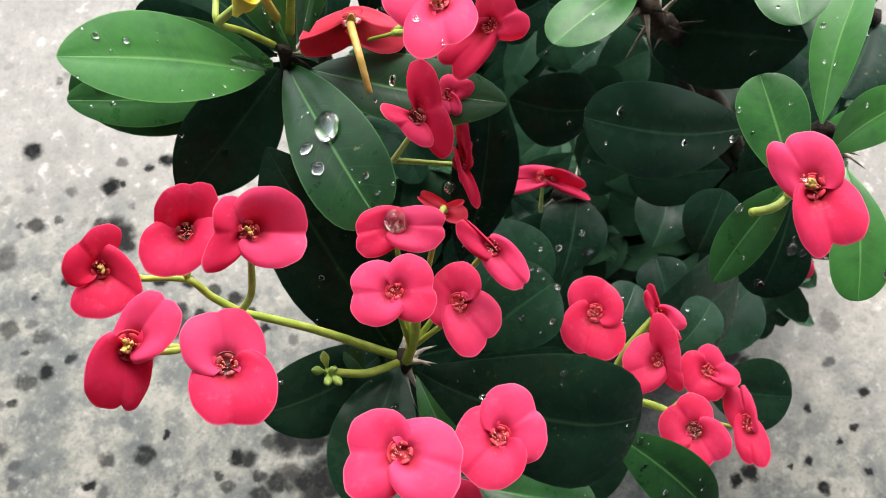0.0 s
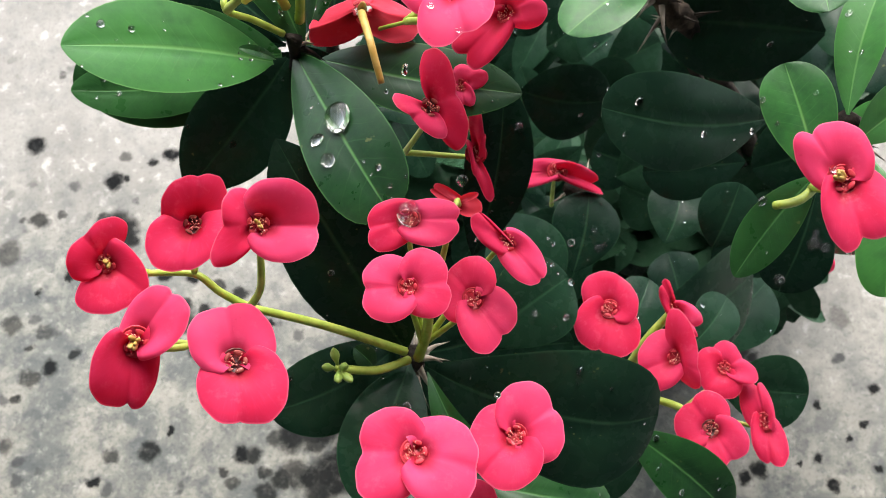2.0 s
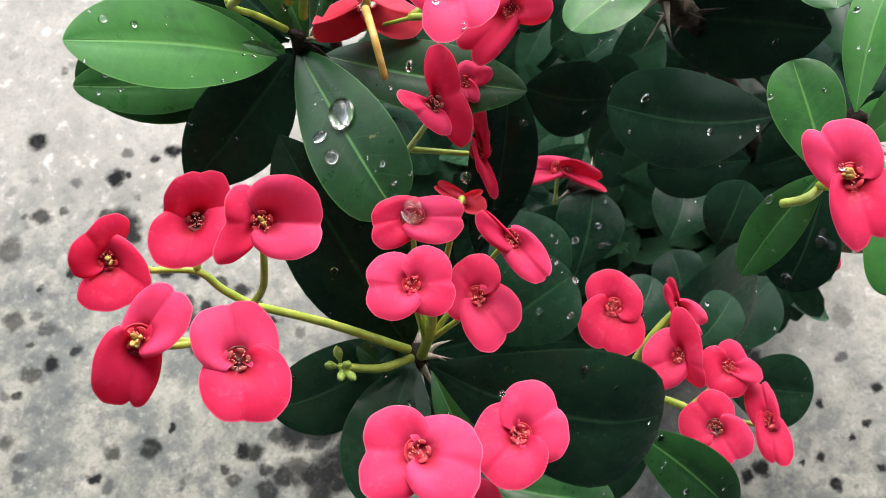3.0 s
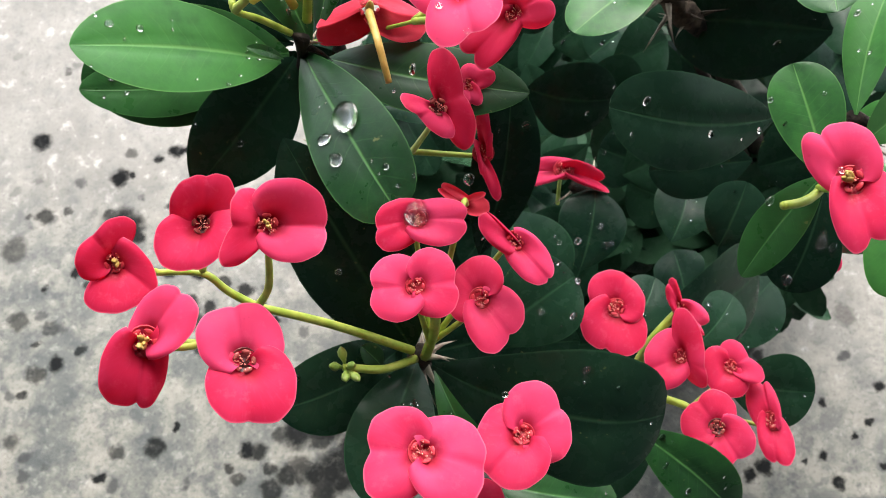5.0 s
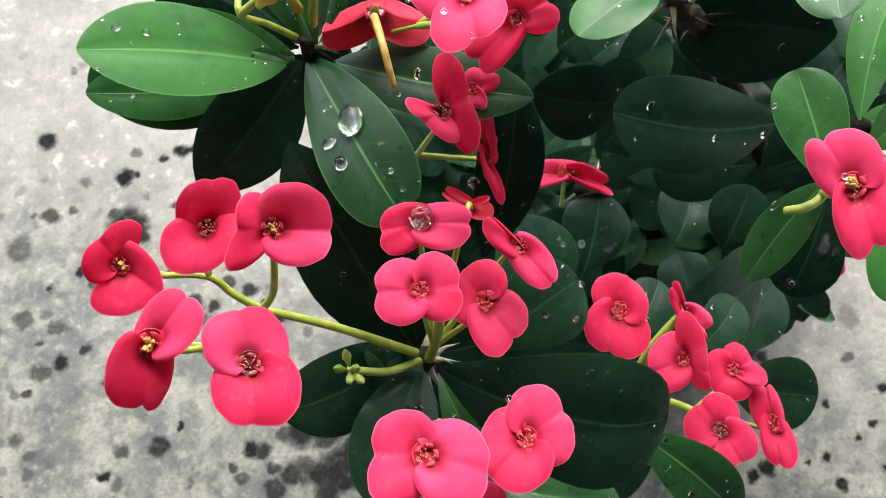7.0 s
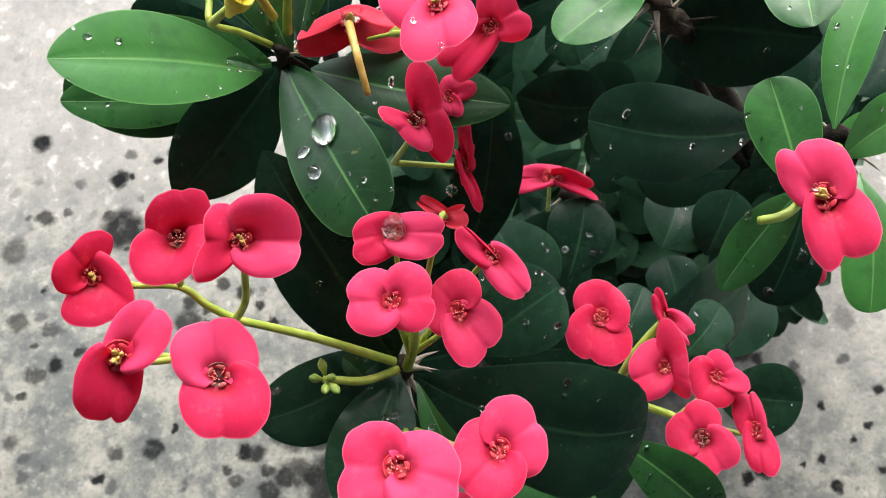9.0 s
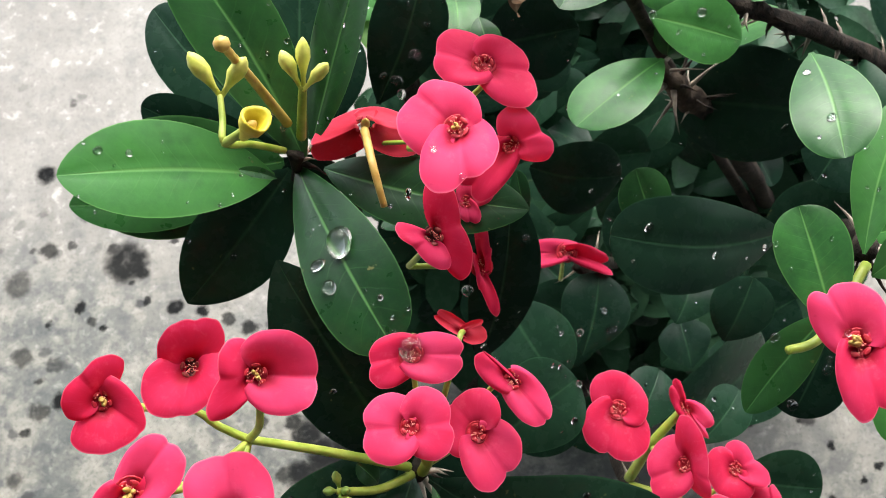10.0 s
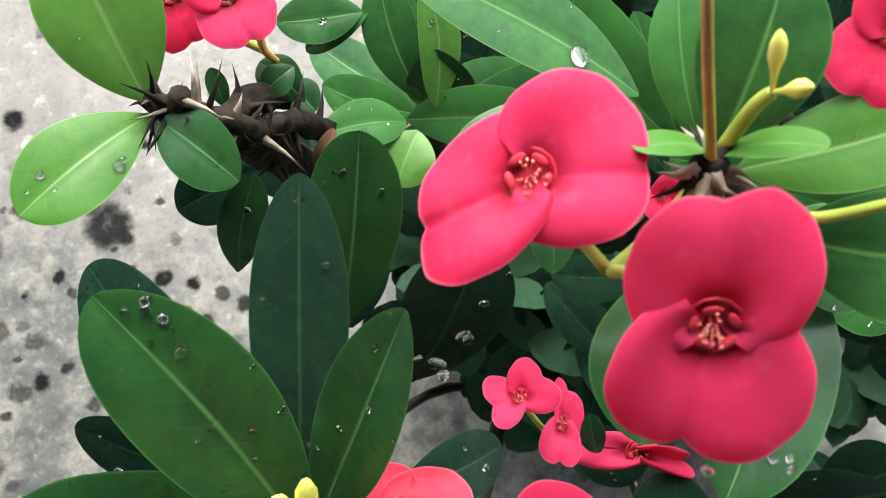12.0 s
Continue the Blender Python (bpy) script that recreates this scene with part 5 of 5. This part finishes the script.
leaf(p_inner, (0.15, 0.238, 0.6), (0.1, 0.235, 0.6), 0.033, (-0.11, -0.67, 0.73), bend=0.08, cup=0.06, wide=0.55, leaf_tone=1)
leaf(p_inner, (0.03, 0.225, 0.58), (0.053, 0.182, 0.58), 0.043, (0.04, -0.69, 0.73), bend=0.08, cup=0.06, wide=0.55, leaf_tone=1)
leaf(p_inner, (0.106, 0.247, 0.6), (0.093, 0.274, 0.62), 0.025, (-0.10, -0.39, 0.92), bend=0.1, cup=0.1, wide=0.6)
leaf(p_inner, (0.142, 0.187, 0.45), (0.197, 0.23, 0.45), 0.048, (-0.18, -0.36, 0.91), bend=0.1, cup=0.1, wide=0.6, leaf_tone=1)
leaf(p_inner, (0.157, 0.232, 0.48), (0.196, 0.247, 0.5), 0.046, (-0.20, -0.51, 0.83), bend=0.1, cup=0.1, wide=0.6, leaf_tone=1)
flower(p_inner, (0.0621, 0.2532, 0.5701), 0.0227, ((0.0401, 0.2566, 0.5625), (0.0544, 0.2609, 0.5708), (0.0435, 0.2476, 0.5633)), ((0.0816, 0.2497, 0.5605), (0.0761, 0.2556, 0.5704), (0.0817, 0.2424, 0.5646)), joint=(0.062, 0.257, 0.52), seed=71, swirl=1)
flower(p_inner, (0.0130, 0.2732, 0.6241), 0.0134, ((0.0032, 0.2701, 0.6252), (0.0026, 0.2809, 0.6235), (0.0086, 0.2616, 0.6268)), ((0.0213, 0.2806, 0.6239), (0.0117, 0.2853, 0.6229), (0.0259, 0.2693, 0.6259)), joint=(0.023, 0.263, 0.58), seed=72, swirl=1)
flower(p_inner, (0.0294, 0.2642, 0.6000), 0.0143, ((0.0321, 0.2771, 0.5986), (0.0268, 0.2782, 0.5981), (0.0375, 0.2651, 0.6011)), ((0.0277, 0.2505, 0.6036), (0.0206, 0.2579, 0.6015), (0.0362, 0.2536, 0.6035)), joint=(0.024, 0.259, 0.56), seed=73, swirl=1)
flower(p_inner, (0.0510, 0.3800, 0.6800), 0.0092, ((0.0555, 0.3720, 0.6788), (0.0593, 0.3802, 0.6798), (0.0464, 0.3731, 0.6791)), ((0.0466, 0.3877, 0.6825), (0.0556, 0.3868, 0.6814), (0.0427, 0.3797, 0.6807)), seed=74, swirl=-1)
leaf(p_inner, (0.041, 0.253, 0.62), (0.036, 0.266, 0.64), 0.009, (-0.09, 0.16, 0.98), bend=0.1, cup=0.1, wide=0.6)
leaf(p_inner, (-0.028, 0.242, 0.66), (0.006, 0.256, 0.64), 0.022, (0.04, -0.19, 0.98), bend=0.1, cup=0.06, wide=0.55, leaf_tone=1)
leaf(p_inner, (0.104, 0.283, 0.5), (0.141, 0.306, 0.5), 0.048, (-0.16, -0.73, 0.66), bend=0.06, cup=0.1, leaf_tone=1)
leaf(p_inner, (0.127, 0.304, 0.47), (0.096, 0.318, 0.47), 0.044, (-0.14, -0.73, 0.66), bend=0.06, cup=0.1, leaf_tone=1)
leaf(p_inner, (0.153, 0.284, 0.45), (0.115, 0.302, 0.45), 0.048, (-0.17, -0.71, 0.68), bend=0.06, cup=0.1, leaf_tone=1)
leaf(p_inner, (0.081, 0.343, 0.5), (0.124, 0.345, 0.5), 0.043, (-0.13, -0.77, 0.62), bend=0.06, cup=0.1, leaf_tone=1)
leaf(p_inner, (0.041, 0.26, 0.48), (0.079, 0.247, 0.48), 0.042, (-0.07, -0.69, 0.72), bend=0.06, cup=0.1, leaf_tone=1)
leaf(p_inner, (0.233, 0.335, 0.55), (0.201, 0.296, 0.55), 0.048, (-0.30, -0.75, 0.59), bend=0.06, cup=0.1, leaf_tone=1)
leaf(p_inner, (0.263, 0.356, 0.55), (0.234, 0.305, 0.55), 0.049, (-0.33, -0.76, 0.56), bend=0.06, cup=0.1, leaf_tone=1)
leaf(p_inner, (0.046, 0.37, 0.55), (0.074, 0.384, 0.55), 0.030, (-0.07, -0.82, 0.57), bend=0.06, cup=0.1, leaf_tone=1)
leaf(p_inner, (0.041, 0.4, 0.52), (0.069, 0.385, 0.52), 0.032, (-0.06, -0.82, 0.57), bend=0.06, cup=0.1, leaf_tone=1)
leaf(p_inner, (0.104, 0.358, 0.5), (0.141, 0.377, 0.5), 0.043, (-0.15, -0.79, 0.60), bend=0.06, cup=0.1, leaf_tone=1)
leaf(p_inner, (0.143, 0.222, 0.45), (0.139, 0.253, 0.45), 0.032, (-0.19, -0.66, 0.73), bend=0.06, cup=0.1, leaf_tone=1)
leaf(p_inner, (0.13, 0.233, 0.42), (0.159, 0.255, 0.42), 0.038, (-0.19, -0.66, 0.73), bend=0.06, cup=0.1, leaf_tone=1)
leaf(p_inner, (0.12, 0.402, 0.45), (0.156, 0.373, 0.45), 0.047, (-0.16, -0.78, 0.61), bend=0.06, cup=0.1, leaf_tone=1)
leaf(p_inner, (-0.059, 0.305, 0.6), (-0.069, 0.334, 0.6), 0.021, (0.13, -0.80, 0.58), bend=0.06, cup=0.1, leaf_tone=1)
leaf(p_inner, (0.148, 0.373, 0.5), (0.167, 0.406, 0.5), 0.036, (-0.19, -0.80, 0.57), bend=0.06, cup=0.1, leaf_tone=1)
leaf(p_inner, (0.188, 0.221, 0.4), (0.174, 0.254, 0.4), 0.035, (-0.23, -0.64, 0.73), bend=0.06, cup=0.1, leaf_tone=1)
leaf(p_inner, (0.069, 0.377, 0.5), (0.092, 0.393, 0.5), 0.040, (-0.09, -0.80, 0.59), bend=0.06, cup=0.1, leaf_tone=1)
leaf(p_inner, (-0.023, 0.493, 0.45), (0, 0.506, 0.45), 0.043, (0.02, -0.70, 0.71), bend=0.06, cup=0.1, leaf_tone=1)
leaf(p_inner, (0.003, 0.487, 0.42), (-0.018, 0.506, 0.42), 0.045, (0.01, -0.69, 0.73), bend=0.06, cup=0.1, leaf_tone=1)
leaf(p_inner, (0.183, 0.463, 0.5), (0.207, 0.475, 0.5), 0.047, (-0.30, -0.68, 0.67), bend=0.06, cup=0.1, leaf_tone=1)
leaf(p_inner, (0.151, 0.421, 0.5), (0.174, 0.424, 0.5), 0.034, (-0.27, -0.63, 0.73), bend=0.06, cup=0.1, leaf_tone=1)
leaf(p_inner, (0.188, 0.465, 0.45), (0.208, 0.485, 0.45), 0.048, (-0.29, -0.66, 0.69), bend=0.06, cup=0.1, leaf_tone=1)
leaf(p_inner, (0.112, 0.384, 0.5), (0.091, 0.367, 0.5), 0.034, (-0.18, -0.58, 0.79), bend=0.06, cup=0.1, leaf_tone=1)
leaf(p_inner, (0.172, 0.403, 0.5), (0.193, 0.39, 0.5), 0.042, (-0.31, -0.60, 0.74), bend=0.06, cup=0.1, leaf_tone=1)
leaf(p_inner, (0.016, 0.499, 0.45), (0.036, 0.512, 0.45), 0.039, (-0.04, -0.71, 0.71), bend=0.06, cup=0.1, leaf_tone=1)
leaf(p_inner, (-0.012, 0.413, 0.45), (0.014, 0.424, 0.45), 0.044, (0.00, -0.75, 0.66), bend=0.06, cup=0.1, leaf_tone=1)
leaf(p_inner, (0.023, 0.448, 0.5), (0.048, 0.459, 0.5), 0.042, (-0.05, -0.80, 0.60), bend=0.06, cup=0.1, leaf_tone=1)
leaf(p_inner, (0.126, 0.402, 0.5), (0.144, 0.413, 0.5), 0.034, (-0.19, -0.76, 0.63), bend=0.06, cup=0.1, leaf_tone=1)
leaf(p_inner, (0.165, 0.472, 0.5), (0.187, 0.484, 0.5), 0.042, (-0.23, -0.80, 0.56), bend=0.06, cup=0.1, leaf_tone=1)
leaf(p_inner, (0.004, 0.412, 0.48), (-0.007, 0.389, 0.48), 0.039, (0.01, -0.75, 0.66), bend=0.06, cup=0.1, leaf_tone=1)
leaf(p_inner, (0.053, 0.483, 0.5), (0.031, 0.468, 0.5), 0.043, (-0.05, -0.81, 0.58), bend=0.06, cup=0.1, leaf_tone=1)
leaf(p_inner, (0.102, 0.48, 0.5), (0.131, 0.487, 0.5), 0.043, (-0.15, -0.81, 0.57), bend=0.06, cup=0.1, leaf_tone=1)
leaf(p_inner, (0.021, 0.172, 0.52), (0.068, 0.175, 0.52), 0.034, (-0.05, -0.62, 0.78), bend=0.06, cup=0.1, leaf_tone=1)
leaf(p_inner, (0.053, 0.178, 0.5), (0.095, 0.18, 0.5), 0.035, (-0.10, -0.62, 0.78), bend=0.06, cup=0.1, leaf_tone=1)
leaf(p_inner, (-0.005, 0.17, 0.55), (0.016, 0.178, 0.55), 0.024, (0.02, -0.63, 0.77), bend=0.06, cup=0.1, leaf_tone=1)
leaf(p_inner, (0.084, 0.181, 0.48), (0.112, 0.199, 0.48), 0.030, (-0.14, -0.62, 0.77), bend=0.06, cup=0.1, leaf_tone=1)

# water drops lying on leaves and flowers
water_drop((-0.027, 0.19, 0.742), (0.15, -0.47, 0.87), 0.0051)
water_drop((-0.035, 0.184, 0.738), (0.17, -0.45, 0.88), 0.0024)
water_drop((-0.031, 0.176, 0.738), (0.16, -0.44, 0.89), 0.0027)
water_drop((-0.01, 0.165, 0.738), (0.10, -0.41, 0.91), 0.0013)
water_drop((-0.0037, 0.1516, 0.7445), (0.08, -0.40, 0.91), 0.0046)
water_drop((-0.011, 0.271, 0.715), (0.07, -0.45, 0.89), 0.0024)
water_drop((-0.076, 0.288, 0.772), (0.28, -0.55, 0.79), 0.0014)
water_drop((-0.072, 0.287, 0.772), (0.27, -0.55, 0.79), 0.0014)
water_drop((-0.068, 0.284, 0.772), (0.26, -0.54, 0.80), 0.0014)
water_drop((0.028, 0.356, 0.735), (-0.09, -0.39, 0.92), 0.0033)
water_drop((-0.104, 0.336, 0.712), (0.36, -0.28, 0.89), 0.0018)
water_drop((-0.071, 0.286, 0.775), (0.33, -0.15, 0.93), 0.0012)
water_drop((0.043, 0.249, 0.793), (-0.20, 0.02, 0.98), 0.0010)
water_drop((0.059, 0.249, 0.79), (-0.27, 0.02, 0.96), 0.0008)
water_drop((0.043, 0.259, 0.79), (-0.11, -0.53, 0.84), 0.0015)
water_drop((0.056, 0.251, 0.79), (-0.16, -0.50, 0.85), 0.0012)
water_drop((0.138, 0.153, 0.7), (-0.30, -0.33, 0.89), 0.0021)
water_drop((-0.011, 0.108, 0.668), (0.09, -0.21, 0.97), 0.0020)
water_drop((-0.015, 0.107, 0.668), (0.10, -0.21, 0.97), 0.0017)
water_drop((0.015, 0.189, 0.79), (0.03, -0.54, 0.84), 0.0010)
water_drop((0.097, 0.129, 0.632), (-0.17, -0.24, 0.96), 0.0024)
water_drop((0.114, 0.138, 0.79), (-0.31, -0.39, 0.87), 0.0014)
water_drop((0.027, 0.344, 0.675), (-0.09, -0.42, 0.90), 0.0025)
water_drop((0.063, 0.199, 0.792), (-0.13, -0.56, 0.82), 0.0020)
water_drop((0.054, 0.206, 0.79), (-0.10, -0.58, 0.81), 0.0014)
water_drop((0.069, 0.194, 0.79), (-0.15, -0.55, 0.82), 0.0012)
water_drop((0.124, 0.14, 0.7), (-0.27, -0.30, 0.91), 0.0020)
water_drop((0.136, 0.153, 0.71), (-0.30, -0.34, 0.89), 0.0014)
water_drop((0.007, 0.198, 0.79), (0.06, -0.56, 0.82), 0.0012)
water_drop((0.063, 0.2, 0.6), (-0.08, -0.37, 0.93), 0.0019)
water_drop((0.076, 0.198, 0.6), (-0.11, -0.36, 0.93), 0.0019)
water_drop((0.036, 0.207, 0.7), (-0.03, -0.47, 0.88), 0.0018)
water_drop((0.013, 0.195, 0.68), (0.03, -0.42, 0.91), 0.0023)
water_drop((-0.007, 0.227, 0.71), (0.08, -0.52, 0.85), 0.0020)
water_drop((0.107, 0.204, 0.69), (-0.21, -0.44, 0.87), 0.0013)
water_drop((0.041, 0.152, 0.64), (-0.04, -0.30, 0.95), 0.0014)
water_drop((0.022, 0.094, 0.735), (0.00, -0.22, 0.98), 0.0012)
water_drop((0.057, 0.165, 0.64), (-0.08, -0.33, 0.94), 0.0015)
water_drop((-0.01, 0.318, 0.7), (0.06, -0.53, 0.84), 0.0017)
water_drop((-0.005, 0.29, 0.7), (0.05, -0.48, 0.88), 0.0021)
water_drop((0.001, 0.303, 0.7), (0.03, -0.51, 0.86), 0.0015)
water_drop((-0.075, 0.286, 0.775), (0.28, -0.55, 0.79), 0.0012)
water_drop((0.068, 0.251, 0.735), (-0.17, -0.43, 0.89), 0.0022)
water_drop((0.059, 0.244, 0.735), (-0.15, -0.41, 0.90), 0.0014)
water_drop((0.081, 0.227, 0.55), (-0.14, -0.23, 0.96), 0.0019)
water_drop((-0.038, 0.302, 0.74), (0.15, -0.55, 0.82), 0.0012)
water_drop((0.113, 0.304, 0.7), (-0.26, -0.49, 0.83), 0.0021)
water_drop((0.098, 0.316, 0.68), (-0.21, -0.50, 0.84), 0.0018)
water_drop((0.002, 0.356, 0.675), (-0.02, -0.45, 0.89), 0.0021)
water_drop((-0.075, 0.284, 0.776), (0.26, -0.36, 0.89), 0.0013)
water_drop((-0.071, 0.286, 0.776), (0.25, -0.37, 0.90), 0.0012)
water_drop((-0.067, 0.282, 0.776), (0.24, -0.36, 0.90), 0.0013)
water_drop((-0.003, 0.287, 0.7), (-0.01, -0.30, 0.95), 0.0017)
water_drop((-0.005, 0.307, 0.7), (-0.01, -0.35, 0.94), 0.0013)
water_drop((-0.011, 0.277, 0.69), (0.01, -0.26, 0.96), 0.0021)
water_drop((0.041, 0.255, 0.8), (-0.21, -0.29, 0.93), 0.0011)
water_drop((0.056, 0.248, 0.8), (-0.28, -0.26, 0.93), 0.0010)
water_drop((-0.104, 0.338, 0.71), (0.28, -0.43, 0.86), 0.0013)


# leaves further down in the clump, their shade also put into the colour
rng = random.Random(5)
SHAPES = []
for k in range(6):
    bm = leaf_mesh((0, 0, 0), (0, rng.uniform(0.052, 0.07), 0), rng.uniform(0.026, 0.034), (0, 0, 1), rng.uniform(0.04, 0.1), rng.uniform(0.04, 0.14), rng.uniform(0.5, 0.62), 0.0, rng)
    first = mesh_object("leaf", bm, [LEAF_SHADE, LEAF_UNDER], p_inner)
    first.matrix_world = pose(0.10 + 0.02 * k, 0.36, 0.30, rng.uniform(-40, 40), rng.uniform(-40, 40), rng.uniform(0, 360))
    SHAPES.append(first.data)
HEARTS = [((0.10, 0.44, 0.24), (0.13, 0.11, 0.20)), ((0.07, 0.55, 0.27), (0.14, 0.11, 0.20)), ((0.23, 0.52, 0.29), (0.09, 0.13, 0.20)), ((0.075, 0.34, 0.34), (0.05, 0.06, 0.13)), ((0.27, 0.48, 0.34), (0.06, 0.10, 0.18)), ((0.185, 0.43, 0.28), (0.045, 0.05, 0.14)), ((-0.005, 0.39, 0.33), (0.04, 0.06, 0.13)), ((0.02, 0.465, 0.35), (0.05, 0.055, 0.11))]
for k in range(270):
    (cx, cy, cz), (ax, ay, az) = HEARTS[(0, 1, 0, 2, 3, 4, 5, 6, 7)[k % 9]]
    d = Vector((rng.gauss(0, 1), rng.gauss(0, 1), rng.gauss(0, 1))).normalized() * rng.random() ** 0.4
    ob = new("leaf", SHAPES[k % 6])
    ob.parent = p_inner
    ob.matrix_world = pose(cx + d.x * ax, cy + d.y * ay, cz + d.z * az, rng.gauss(24, 18), rng.gauss(0, 16), 0) @ pose(0, 0, 0, 0, 0, rng.uniform(0, 360))

# filler foliage below, between and behind them, added to darken the clump's gaps
verts, faces = [], []
for (cx, cy, cz), (ax, ay, az), count in [(c, (s[0] * 0.95, s[1] * 0.95, s[2] * 0.85), 170) for c, s in HEARTS] + [((0.15, 0.66, 0.38), (0.13, 0.10, 0.30), 420), ((0.12, 0.47, 0.14), (0.17, 0.15, 0.13), 700), ((0.30, 0.53, 0.16), (0.09, 0.09, 0.14), 250), ((0.05, 0.36, 0.16), (0.09, 0.05, 0.12), 160), ((0.285, 0.43, 0.13), (0.06, 0.045, 0.13), 180), ((0.22, 0.37, 0.10), (0.06, 0.045, 0.10), 160), ((0.235, 0.325, 0.28), (0.045, 0.03, 0.07), 140)]:
    for k in range(count):
        d = Vector((rng.gauss(0, 1), rng.gauss(0, 1), rng.gauss(0, 1))).normalized() * rng.random() ** 0.45
        m = pose(cx + d.x * ax, cy + d.y * ay, cz + d.z * az - 0.03, rng.gauss(20, 22), rng.gauss(0, 20), 0) @ pose(0, 0, 0, 0, 0, rng.uniform(0, 360))
        long, wide = rng.uniform(0.045, 0.066), rng.uniform(0.011, 0.016)
        first = len(verts)
        for s, w, h in ((0.0, 0.06, 0.0), (0.25, 0.62, 0.05), (0.5, 0.96, 0.07), (0.75, 0.90, 0.05), (0.92, 0.50, 0.02), (1.0, 0.05, 0.0)):
            for side in (-1, 0, 1):
                verts.append(tuple(m @ Vector((side * w * wide, s * long, h * long + 0.002 * abs(side)))))
        for i in range(5):
            for j in range(2):
                q = first + 3 * i + j
                faces.append((q, q + 1, q + 4, q + 3))
data = bpy.data.meshes.new("foliage")
data.from_pydata(verts, [], faces)
data.polygons.foreach_set("use_smooth", [True] * len(faces))
data.materials.append(LEAF_SHADE)
tagged(new("foliage", data), "dense dark green filler leaves inside and behind the clump", "foliage", kind="stuff")

# bare stems that carry them
for (cx, cy, cz), (ax, ay, az) in HEARTS:
    foot = Vector((0.12 + (cx - 0.12) * 0.35, 0.36 + (cy - 0.36) * 0.35, 0.0))
    top = Vector((cx, cy, cz + az * 0.4))
    knee = foot.lerp(top, 0.5) + Vector((rng.uniform(-0.02, 0.02), rng.uniform(-0.02, 0.02), 0.02))
    stem(p_inner, [tuple(top), tuple(knee), tuple(foot)], 0.005, spines=8, share=0.9)

# fine rain beads strewn over the leaves
rng = random.Random(9)
bm = bmesh.new()
for place, facing in rng.sample(UPPER, min(460, len(UPPER))):
    d = facing.normalized()
    u = d.orthogonal().normalized()
    size = rng.choice((0.0004, 0.0005, 0.0006, 0.0007, 0.0009, 0.0013))
    ball(bm, place + d * size * 0.1, (size * rng.uniform(0.9, 1.6), size, size * 0.7), (u, d.cross(u), d), 10, 6, below=0.1)
tagged(mesh_object("rain_beads", bm, WATER), "fine clear rain beads strewn over the leaves", "water drops", kind="stuff")
